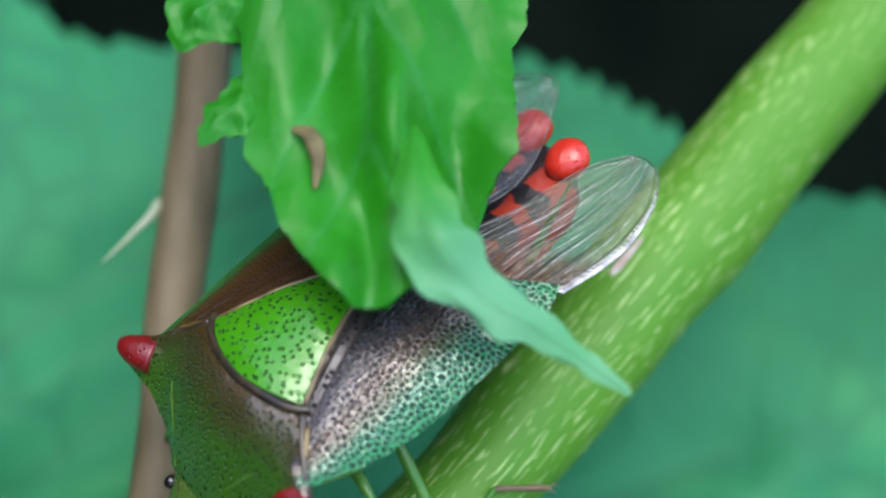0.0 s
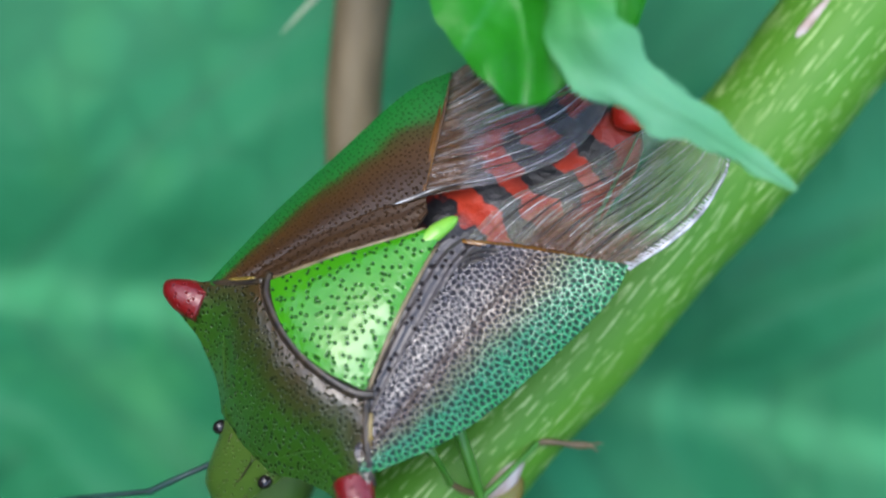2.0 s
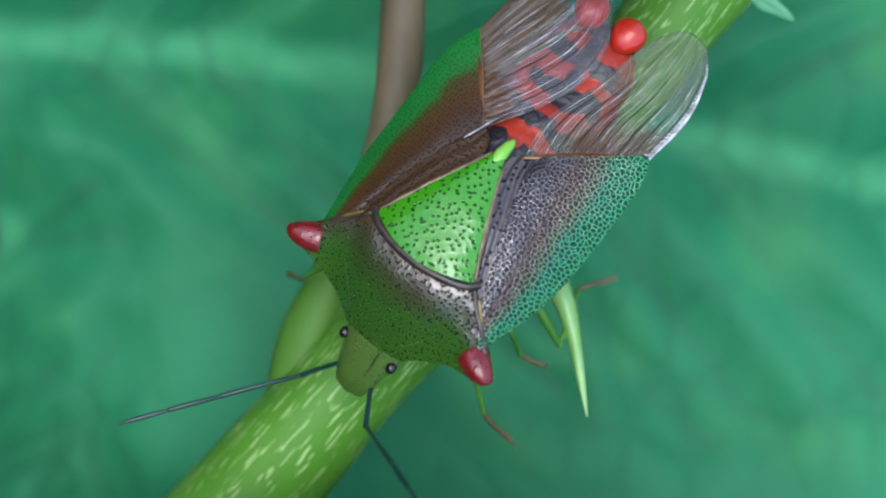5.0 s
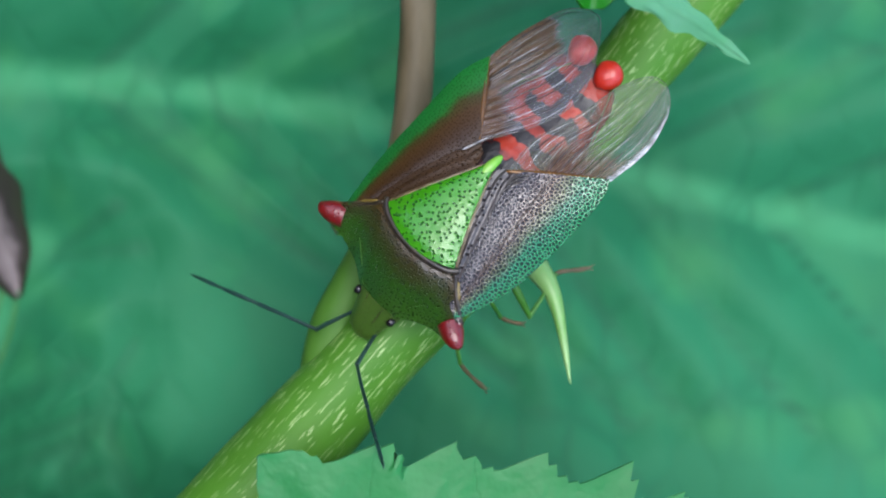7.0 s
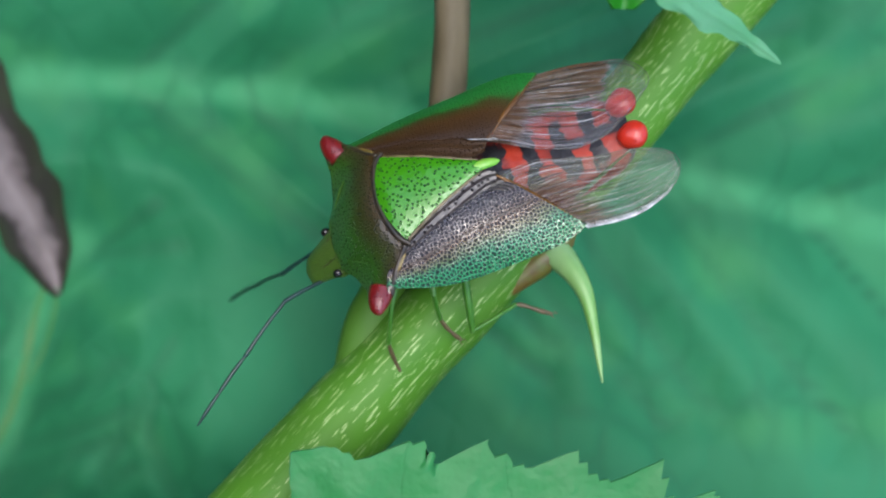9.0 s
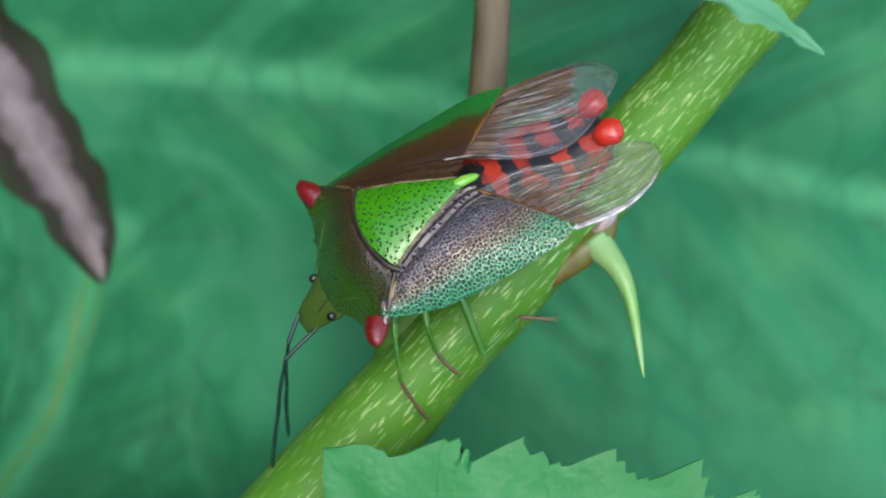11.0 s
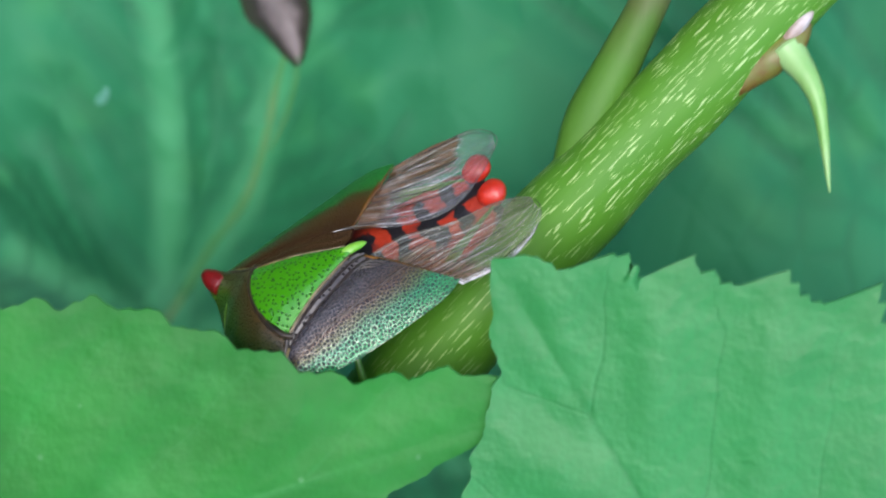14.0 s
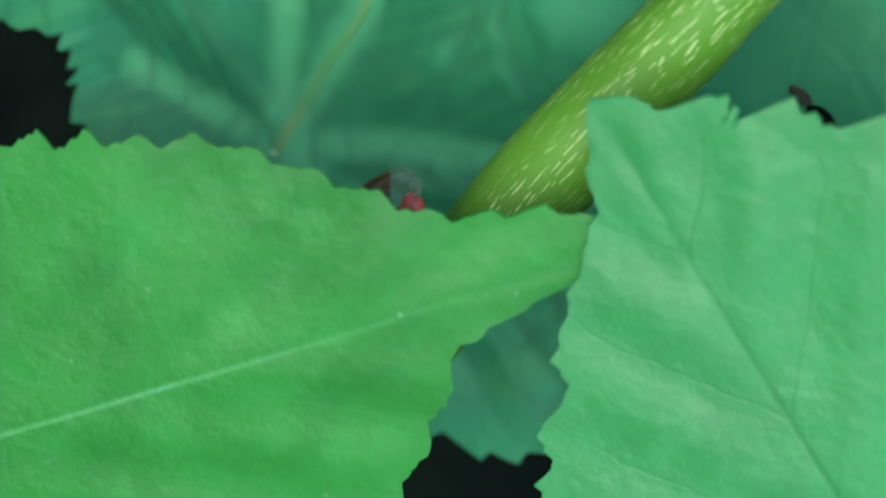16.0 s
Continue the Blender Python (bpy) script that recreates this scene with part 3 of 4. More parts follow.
tube(bm, rel([(9.4, 18.2, -2.7), (9.0, 17.4, -2.2), (7.7, 15.9, -2.0)]), (0.24, 0.13, 0.02), 10, 10)
part("thorn", bm, THORN_TIP, cane, "small pale thorn")


# ---- leaves ----
def leaflet(name, tip, base, upper, lower, z, material, label, teeth=14, tooth=0.9, pairs=9, slope=3.0, cup=0.0, droop=0.0, fold=0.0, crinkle=0.0, upper_tooth=1.0, group="", thick=0.16, steps=260):
    """A saw-edged leaf from base to tip; upper and lower: its half width at shares of its length, on either side of the midrib."""
    t, b = Vector((*tip, 0)), Vector((*base, 0))
    m = (t - b)
    length = m.length
    m.normalize()
    n = Vector((-m.y, m.x, 0))
    thing = root(name, at(b.x, b.y, z), label, "leaf", group)
    rows, maps = [], []
    cols = 34
    wide = max(p[1] for p in upper + lower)
    for i in range(steps + 1):
        s = i / steps
        row, mp = [], []
        for j in range(cols + 1):
            r = 2 * j / cols - 1
            r = math.copysign(abs(r) ** 1.7, r)
            prof = upper if r > 0 else lower
            w = table(s, [q[0] for q in prof], [q[1] for q in prof])
            phase = (s * teeth) % 1.0
            saw = min((phase / 0.85) ** 1.25, (1 - phase) / 0.15)
            small = (s * teeth * 3.3 + 0.4 * math.sin(s * 40)) % 1.0
            own = 1.0 + 0.6 * noise.noise((int(s * teeth) * 3.7, 1 if r > 0 else 9, 0.5))
            edge = w + abs(r) ** 5 * min(1.0, w * 0.22) * tooth * (upper_tooth if r > 0 else 1.0) * own * (0.8 * saw + 0.2 * small - 0.5) * (1 if s < 0.985 else 0)
            shift = tooth * 0.5 * abs(r) ** 6 * min(1.0, w * 0.16)
            q = s * pairs - abs(r) * w / wide * slope
            pleat = math.cos(2 * math.pi * q)
            amp = 0.19 * min(1, w / 6) * (1 - abs(r) ** 4) * min(1, abs(r) * 3)
            h = -amp * pleat - 0.06 * math.exp(-(r * w / 0.4) ** 2) + cup * (r * w) ** 2 / 20 - droop * s * s - fold * max(0.0, -r) * w
            p = m * (s * length + shift) + n * (r * edge)
            h += 0.25 * noise.noise((p.x * 0.16, p.y * 0.16, 3.3)) + crinkle * noise.noise((p.x * 0.55, p.y * 0.25, 8.1))
            row.append((p.x, p.y, h))
            mp.append((s, 0.5 + 0.5 * r * w / wide))
        rows.append(row)
        maps.append(mp)
    bm = bmesh.new()
    grid(bm, rows, thick, maps)
    part("blade", bm, material, thing)
    if crinkle:
        return thing, m, n
    bm = bmesh.new()
    tube(bm, [(m.x * s * length, m.y * s * length, -droop * s * s - 0.17 + 0.25 * noise.noise((m.x * s * length * 0.16, m.y * s * length * 0.16, 3.3)) - (0.36 - 0.26 * s)) for s in (0, 0.2, 0.4, 0.6, 0.8, 0.97)], (0.42, 0.36, 0.30, 0.23, 0.16, 0.05), 10, 40)
    part("midrib", bm, RIB, thing, "paler raised midrib")
    return thing, m, n


LEAF_R, _, _ = leaflet("bramble_leaf", (2.1, -7.8), (24.5, -43.0), ((0, 3), (0.06, 8), (0.25, 13), (0.52, 14), (0.685, 10), (0.72, 7.9), (0.775, 7.0), (0.79, 5.9), (0.835, 4.5), (0.87, 2.8), (0.942, 1.45), (1, 0.05)),
        ((0, 3), (0.06, 9), (0.25, 14), (0.5, 16), (0.64, 14.3), (0.70, 13.9), (0.74, 12.9), (0.785, 10.8), (0.84, 8.4), (0.87, 6.3), (0.905, 5.4), (0.936, 3.1), (0.98, 1.3), (1, 0.05)), 6.1, LEAF_PALE, "light green saw-edged bramble leaf in front of the cane", 17, 2.2, 5, 2.6, upper_tooth=0.5, group="bramble leaves")
LEAF_L, _, _ = leaflet("bramble_leaf", (3.4, -14.6), (-54, -34), ((0, 3), (0.08, 10), (0.3, 15), (0.587, 13.2), (0.743, 10.2), (0.822, 6.6), (0.884, 3.75), (0.96, 2.7), (0.993, 1.7), (1, 0.3)),
        ((0, 3), (0.08, 9), (0.3, 14), (0.5, 13.5), (0.66, 12), (0.78, 8.2), (0.835, 4.6), (0.863, 2.2), (0.93, 1.2), (1, 0.3)), 10.0, LEAF_NEAR, "bright green bramble leaf with hairy saw-toothed edge", 27, 0.95, 6, 2.5, droop=4.4, fold=0.14, group="bramble leaves")
hang, hm, hn = leaflet("young_leaf", (16.3, 11.2), (16.0, 40), ((0, 1.5), (0.15, 4.5), (0.4, 5.2), (0.69, 4.4), (0.833, 3.95), (0.913, 2.9), (0.97, 1.5), (1, 0.4)),
        ((0, 1.5), (0.15, 4.5), (0.4, 5.2), (0.69, 3.7), (0.833, 3.3), (0.913, 2.4), (0.97, 1.2), (1, 0.4)), 7.9, LEAF_HANG, "young glossy green leaf hanging over the cane", 7, 0.5, 6, 2.4, cup=-0.9, crinkle=1.4)
H0 = Vector((16.0, 40, 7.9))


def flap(name, spine, widths, material, label, fold=0.35, ragged=0.25, seed=0.0):
    """A small folded blade along a line, with a ragged rim."""
    rows = []
    for i in range(41):
        s = i / 40
        c, d = along(spine, s), (along(spine, min(1, s + 0.02)) - along(spine, max(0, s - 0.02))).normalized()
        n = Vector((-d.y, d.x, 0)).normalized()
        w = table(s, [k / (len(widths) - 1) for k in range(len(widths))], widths)
        row = []
        for j in range(15):
            r = j / 7 - 1
            rim = 1 + ragged * abs(r) ** 3 * noise.noise((s * 11 + seed, r * 2, seed))
            h = fold * w * (1 - abs(r)) + 0.25 * w * noise.noise((s * 7, r * 1.5, seed + 4))
            row.append(tuple(c + n * (r * w * rim) + Vector((0, 0, h)) - H0))
        rows.append(row)
    bm = bmesh.new()
    grid(bm, rows, 0.1)
    return part(name, bm, material, hang, label)


flap("leaf_tip", [(17.5, 16.2, 8.3), (17.6, 14.2, 9.0), (18.0, 12.6, 9.0), (19.2, 11.4, 8.5), (20.8, 10.5, 8.0), (22.2, 9.6, 7.7), (23.2, 8.9, 7.5)], (0.05, 0.75, 1.05, 0.8, 0.48, 0.30, 0.04), LEAF_TIP, "pale drawn-out leaf tip", 0.35, 0.6, 2.0)
bm = bmesh.new()
tube(bm, [tuple(Vector(p) - H0) for p in ((14.2, 16.4, 7.6), (14.7, 16.1, 7.9), (14.95, 15.4, 7.9), (14.85, 14.6, 7.7))], (0.06, 0.15, 0.19, 0.14, 0.04), 12, 20, 0.8, 0.5)
part("blemish", bm, plain("leaf_blemish", (0.06, 0.05, 0.02), (0.14, 0.12, 0.05), 1.0, 0.6, 0.3), hang, "brown withered spot")

# side lobes of the young leaf
flap("lobe", [(14.0, 21.8, 6.9), (12.6, 20.8, 7.1), (11.4, 19.8, 7.2), (11.0, 18.9, 7.2)], (1.3, 1.5, 1.0, 0.05), LEAF_HANG, "curled side lobe", 0.4, 0.4, 1.0)
flap("lobe", [(14.2, 18.2, 6.8), (13.2, 17.6, 6.9), (12.2, 16.9, 7.0), (11.6, 16.2, 6.9)], (0.8, 0.9, 0.6, 0.05), LEAF_HANG, "curled side lobe", 0.4, 0.4, 5.0)



def petiole(leaf, start, points, r=0.7):
    """The stalk that joins a leaf to the cane."""
    bm = bmesh.new()
    tube(bm, [tuple(Vector(p) - Vector(start)) for p in points], (r * 0.7, r, r, r * 1.3), 10, 40, 0.1)
    part("petiole", bm, THORN, leaf, "thin green stalk")


petiole(hang, (16.0, 40, 7.9), [(16, 40.5, 7.6), (24, 46, 6), (38, 46, 1), (46, 41, -3)])
petiole(LEAF_R, (24.5, -43, 6.1), [(24.5, -42.5, 5.6), (12, -56, 0), (-16, -58, -6), (-38, -60, -9)])
petiole(LEAF_L, (-54, -34, 10.0), [(-54, -34, 9.6), (-62, -48, 2), (-60, -68, -20), (-50, -82, -40)])

# ---- the broad leaf behind ----
PALE_SPOT = plain("pale_spot", (0.05, 0.20, 0.13), (0.08, 0.24, 0.17), 0.8, 0.6, 0.2)
ZB = -15.5
EDGE = [(-31.2, -11), (-30.5, -12.8), (-30.6, -15.4), (-28, -22), (-20, -30), (-12, -33), (-6, -35), (-2, -34), (6, -34), (16, -33), (28, -27), (40, -13), (46, 3), (43, 16), (37.4, 22.7), (33.3, 23.6), (30.6, 24.6), (28.2, 26.6), (26.2, 27.8), (24.2, 28.9), (21, 29.6), (14.4, 29.8), (7.2, 29.9), (3.8, 30.4), (0.4, 33), (-6, 32), (-17, 22), (-26, 14), (-33, 5), (-37, -4), (-37, -9.0), (-34.5, -10.2)]
VEINS = [
    [(-18.9, -17.5), (-18.3, -12.7), (-18.0, -8), (-18.2, -1.4), (-19.6, 7.4), (-20, 18)],
    [(-18.9, -17.5), (-16, -12.7), (-13.3, -8.5), (-11.3, -1.4), (-9.4, 1)],
    [(-18.9, -17.5), (-12.6, -17), (-6, -17.5), (0, -19)],
    [(-12, 9.9), (-0.8, 9.2), (9.5, 7.3), (21.7, 4.6), (37.4, 0.9)],
    [(-18.9, -17.5), (-9, -22), (2, -25), (14, -27)],
    [(-18.9, -17.5), (-22, -15.5), (-27, -13)],
]


def nearest(p, lines):
    best = 1e9
    for ax, ay, dx, dy, dd in lines:
        f = min(1, max(0, ((p[0] - ax) * dx + (p[1] - ay) * dy) / dd))
        best = min(best, (p[0] - ax - f * dx) ** 2 + (p[1] - ay - f * dy) ** 2)
    return math.sqrt(best)


def pieces(lines):
    """The straight pieces of smooth lines, for nearest()."""
    out = []
    for line in lines:
        k = 4 * (len(line) - 1)
        pts = [along([(*q, 0) for q in line], i / k) for i in range(k + 1)]
        for a, b in zip(pts, pts[1:]):
            d = b - a
            out.append((a.x, a.y, d.x, d.y, d.x * d.x + d.y * d.y))
    return out


def spread(points, lines):
    """nearest() for many points at once."""
    p = np.array([(q.x, q.y) for q in points])
    a = np.array(lines)
    dx, dy = p[:, None, 0] - a[None, :, 0], p[:, None, 1] - a[None, :, 1]
    f = np.clip((dx * a[:, 2] + dy * a[:, 3]) / a[:, 4], 0, 1)
    return np.sqrt(((dx - f * a[:, 2]) ** 2 + (dy - f * a[:, 3]) ** 2).min(axis=1))


def branches():
    """Side veins that leave the main ones at a slant."""
    made = []
    rnd = random.Random(5)
    for k, line in enumerate(VEINS):
        pts = [(*p, 0) for p in line]
        for i in range(1, 8):
            s = i / 8
            a = along(pts, s)
            d = (along(pts, min(1, s + 0.05)) - along(pts, s - 0.05)).normalized()
            for side in (-1, 1):
                turn = Matrix.Rotation(radians(side * (46 + rnd.uniform(-6, 6))), 3, "Z")
                e = turn @ d
                ln = (rnd.uniform(15, 20) if k == 3 else rnd.uniform(6, 9)) * (1.1 - 0.4 * s)
                mid = a + e * ln * 0.5 + d * ln * 0.06
                end = a + e * ln + d * ln * 0.22
                made.append([(a.x, a.y), (mid.x, mid.y), (end.x, end.y)])
    # dark lines of a pleat, drawn as further side veins
    made += [[(-10.4, -17.4), (-8.5, -12.4), (-5.9, -7.7), (-4.3, -4.5)], [(-5.9, -7.7), (-4.3, -12.6), (-2.8, -17)]]
    return made


SIDE = pieces(branches())
MAIN = pieces(VEINS)


def outline(points, n):
    out = []
    pts = [(*p, 0) for p in points] + [(*points[0], 0)]
    for i in range(n):
        p = along(pts, i / n)
        out.append(p)
    return out


def relief(x, y, d, g):
    """The height of the pleated blade, by its distance to main and side veins."""
    h = 1.9 * (1 - math.exp(-(d / 3.4) ** 2)) + 0.9 * (1 - math.exp(-(g / 1.8) ** 2))
    return h + 1.2 * noise.noise((x * 0.07, y * 0.07, 1.7)) + 0.2 * noise.noise((x * 0.25, y * 0.25, 7))


def broad_leaf():
    thing = root("broad_leaf", at(-16.5, -17, ZB), "broad dull green leaf with pale sunken veins behind the stem", "leaf")
    o = Vector((-16.5, -17, 0))
    rings, spokes = 120, 440
    ctr = Vector((6, -1, 0))
    rim = outline(EDGE, spokes)
    bm = bmesh.new()
    rows, maps = [], []
    for i in range(rings + 1):
        f = i / rings
        flat = [ctr + (rim[j % spokes] - ctr) * f * (1 + 0.022 * (((j % spokes) / 7.33) % 1.0 - 0.5) * max(0, f - 0.9) * 10) for j in range(spokes + 1)]
        near, far = spread(flat, MAIN), np.minimum(6.0, spread(flat, SIDE))
        row, mp = [], []
        for p, d, g in zip(flat, near, far):
            row.append((p.x - o.x, p.y - o.y, relief(p.x, p.y, d, g) - 11 * max(0, f - 0.7) ** 2 - 1.2))
            mp.append((d, g))
        rows.append(row)
        maps.append(mp)
    grid(bm, rows, 0.25, maps)
    bmesh.ops.remove_doubles(bm, verts=bm.verts, dist=1e-4)
    part("blade", bm, SHEET, thing)
    for line in VEINS[1:2]:
        bm = bmesh.new()
        pts = []
        for k in range(25):
            p = along([(*q, 0) for q in line], k / 24)
            pts.append((p.x - o.x, p.y - o.y, relief(p.x, p.y, nearest((p.x, p.y), MAIN), nearest((p.x, p.y), SIDE)) - 1.13))
        tube(bm, pts[:-3], (0.3, 0.3, 0.27, 0.22, 0.1), 12, 60, 0.4, 0.10)
        part("vein", bm, RIB_BROWN, thing, "withered brownish main vein")
    petiole(thing, (-16.5, -17, ZB), [(-18.9, -17.5, ZB - 1.6), (-24, -34, -24), (-40, -62, -30), (-50, -82, -40)], 0.8)
    # withered spots; the near-black one is a dark hole painted on the blade
    for x, y, size, mat in ((10.3, -12.6, (0.75, 0.35, 0.12), DEAD), (11.5, -13.8, (1.2, 0.55, 0.2), SHADED_SOIL), (-21.3, -3.8, (0.4, 0.55, 0.06), PALE_SPOT)):
        bm = bmesh.new()
        ball(bm, (0, 0, 0), size, 14)
        for v in bm.verts:
            v.co *= 1 + 0.3 * noise.noise(v.co * 1.3 + Vector((x, y, 0)))
        bmesh.ops.rotate(bm, cent=(0, 0, 0), matrix=Matrix.Rotation(radians(-40), 3, "Z"), verts=bm.verts)
        z = relief(x, y, nearest((x, y), MAIN), nearest((x, y), SIDE)) - 1.2
        bmesh.ops.translate(bm, vec=(x - o.x, y - o.y, z), verts=bm.verts)
        part("blemish", bm, mat, thing, "small withered spot, pale spot or painted dark hole")
    return thing


broad_leaf()

# dead brown patch lying on the broad leaf
D0 = Vector((-14, 2.5, 0))
dead = root("dead_leaf", at(D0.x, D0.y, ZB), "shrivelled grey-brown dead leaf caught on the broad leaf", "dead leaf")


def on_blade(x, y):
    return relief(x, y, nearest((x, y), MAIN), nearest((x, y), SIDE)) - 1.2


bm = bmesh.new()
rows = []
for i in range(41):
    s = i / 40
    c = along([(-18.6, 14, 0), (-16.7, 10.4, 0), (-14.5, 6.6, 0), (-12.3, 2.9, 0), (-11.1, 0.3, 0), (-10.5, -1.9, 0)], s)
    w = table(s, [0, 0.2, 0.5, 0.75, 0.9, 1], [1.9, 2.3, 2.0, 1.3, 0.7, 0.1])
    row = []
    for j in range(17):
        r = j / 8 - 1
        ragged = 1 + 0.28 * abs(r) ** 2 * noise.noise((s * 9, 3 * (r > 0), 5))
        x, y = c.x + r * w * ragged * 1.05, c.y + r * w * ragged * 0.62
        z = on_blade(x, y) + 0.22 + 0.30 * noise.noise((s * 8, r * 2.2, 2)) + 0.25 * r * r
        row.append((x - D0.x, y - D0.y, z))
    rows.append(row)
grid(bm, rows, thick=0.1)
part("blade", bm, DEAD, dead)
bm = bmesh.new()
tube(bm, [(x - D0.x, y - D0.y, on_blade(x, y) + 0.12) for x, y in ((-10.55, -1.6), (-10.9, -3.4), (-11.5, -5.2), (-12.3, -6.8))], (0.16, 0.12, 0.10, 0.05), 8, 24, 0.3, 0.6)
part("rib", bm, RIB_BROWN, dead, "withered stalk")

# ---- the shield bug: x to its head, y to its left, z up from its back ----
bug = root("shield_bug", at(*CRAWL[0][1:]), "green and brown shield bug with red shoulder spines on the cane", "insect")
cam.data.dof.focus_object = bug


def back(x, y):
    """The height of its back."""
    ridge = table(x, [-9, -8, -4, -1.5, 1, 3, 5, 6.5, 8], [-0.5, -0.2, 0.6, 1.3, 1.8, 1.85, 1.3, -0.1, -1.5])
    rim = table(x, [-9, -8, -4.7, 3, 5.2, 6.5, 8], [-0.7, -0.6, 0.05, 0.3, 0.75, -1.5, -1.9])
    half = table(x, [-9, -6, -4, 4, 5.2, 6.5, 8.2], [2.5, 3.8, 4.4, 4.2, 4.4, 2.0, 0.8])
    return ridge - (ridge - rim) * min(1.4, abs(y) / half) ** 2.2


def plate(name, outer, inner, lift, material, label="", thick=0.12, rows=26, cols=14, crown=0.0, height=None, ripple=0.0, pleats=16.0):
    """A shell plate between two edges, bent over the back."""
    tab = []
    for i in range(rows + 1):
        s = i / rows
        a, b = along([(*p, 0) for p in outer], s), along([(*p, 0) for p in inner], s)
        row = []
        for j in range(cols + 1):
            r = j / cols
            p = a.lerp(b, r)
            z = (height(p.x, p.y) if height else back(p.x, p.y)) + lift + crown * (1 - (2 * r - 1) ** 4) + ripple * math.sin(r * pleats + 1.5 * math.sin(s * 5))
            row.append((p.x, p.y, z))
        tab.append(row)
    bm = bmesh.new()
    grid(bm, tab, thick=thick)
    return part(name, bm, material, bug, label)


# hull below the shell
bm = bmesh.new()
tab = []
for i in range(25):
    x = 6.4 - 14.2 * i / 24
    half = 0.95 * table(x, [-8, -6.5, -4.8, -3.5, 3, 4.6, 5.6, 6.5], [0.9, 1.6, 2.4, 3.6, 3.7, 2.6, 1.6, 0.9])
    deep = table(x, [-8, -5, 0, 4, 6.5], [-0.9, -1.9, -2.5, -2.4, -1.9])
    row = []
    for j in range(17):
        a = math.pi * j / 16
        y = half * math.cos(a)
        top = back(x, y) - 0.35
        row.append((x, y, top + (deep - top) * math.sin(a) ** 0.7))
    tab.append(row)
grid(bm, tab)
for k in (tab[0], tab[-1]):
    bm.faces.new([bm.verts.new(p) for p in k])
part("body", bm, BELLY, bug, "green underside")

# pronotum
XF = ([0, 1.2, 2, 3, 3.9, 4.35], [6.55, 6.45, 5.9, 5.5, 5.45, 5.3])
XB = ([0, 1.5, 2.3, 3, 3.8, 4.35], [3.60, 3.42, 3.1, 3.55, 4.35, 4.75])
tab = []
for i in range(45):
    y = -4.3 + 8.6 * i / 44
    f, b = table(abs(y), *XF), table(abs(y), *XB)
    zb = back(b, y) + 0.12
    zf = table(abs(y), [0, 1.5, 2.5, 3.5, 4.35], [-0.75, -0.8, -0.25, 0.35, 0.75])
    row = []
    for j in range(17):
        r = j / 16
        z = zf + (zb - zf) * (1 - (1 - r) ** 2.0)
        z += 0.10 * noise.noise((y * 0.9, r * 3, 4))
        row.append((f + (b - f) * r, y, z))
    tab.append(row)
bm = bmesh.new()
grid(bm, tab, thick=0.18)
part("pronotum", bm, PRON, bug, "pitted green and grey-brown neck shield")
for side in (-1, 1):
    bm = bmesh.new()
    tube(bm, [(4.75, side * 3.45, 0.55), (4.98, side * 3.95, 0.68), (5.10, side * 4.3, 0.76), (5.14, side * 4.62, 0.80)], (0.58, 0.55, 0.46, 0.34, 0.10), 16, 18, 0.1, 0.85)
    part("shoulder_spine", bm, HORN, bug, "glossy red blunt spine")

# black seam and ochre corner piece behind the pronotum
bm = bmesh.new()
seam = [(2.75, y, 0) for y in (-2.35,)] + [(3.15, -1.9, 0), (3.42, -1.0, 0), (3.52, 0, 0), (3.42, 1.0, 0), (3.15, 1.9, 0), (2.75, 2.35, 0)]
tube(bm, [(p[0], p[1], back(p[0], p[1]) + 0.10) for p in seam], (0.10, 0.16, 0.17, 0.17, 0.16, 0.10), 8, 30)
part("seam", bm, RIM, bug, "black groove")
for side in (-1, 1):
    bm = bmesh.new()
    tube(bm, [(4.25, side * 3.45, back(4.25, 3.45) + 0.02), (3.7, side * 3.0, back(3.7, 3.0) + 0.08), (3.15, side * 2.6, back(3.1, 2.6) + 0.05)], (0.08, 0.2, 0.06), 8, 12, 0, 0.5)
    part("wing_root", bm, YELLOW, bug, "ochre wing root")
    bm = bmesh.new()
    tube(bm, [(4.45, side * 3.85, 0.55), (4.0, side * 3.35, back(4.0, 3.35) + 0.05), (3.5, side * 2.75, back(3.5, 2.75) + 0.05), (3.0, side * 2.3, back(3.0, 2.3) + 0.08)], (0.16, 0.14, 0.13, 0.1), 8, 16)
    part("seam", bm, RIM, bug, "black groove")

# scutellum
tab = []
for i in range(31):
    s = i / 30
    x0 = 2.85 - 4.4 * s
    h = table(s, [0, 0.12, 0.45, 0.76, 0.93, 1], [2.12, 1.85, 1.18, 0.55, 0.25, 0.06])
    row = []
    for j in range(21):
        r = j / 10 - 1
        x = x0 + 0.62 * (1 - r * r) * (1 - s) ** 2
        y = r * h
        row.append((x, y, back(x, 0) - (back(x, 0) - back(x, 2.1)) * (y / 2.1) ** 2 + 0.14 + 0.16 * (1 - r ** 4) * (1 - s * 0.6)))
    tab.append(row)
bm = bmesh.new()
grid(bm, tab, thick=0.2)
part("scutellum", bm, SCUT, bug, "bright green triangle with black dots")
bm = bmesh.new()
tube(bm, [(x, 0, back(x, 0) + z) for x, z in ((-0.35, 0.0), (-0.95, 0.07), (-1.4, 0.10), (-1.85, 0.09), (-2.1, 0.06))], (0.04, 0.20, 0.25, 0.19, 0.04), 14, 20, 0.0, 0.7)
part("scutellum_tip", bm, plain("tip_yellow_green", (0.09, 0.33, 0.015), (0.22, 0.46, 0.06), 0.8, 0.25, 0.5), bug, "pale yellow-green tip")

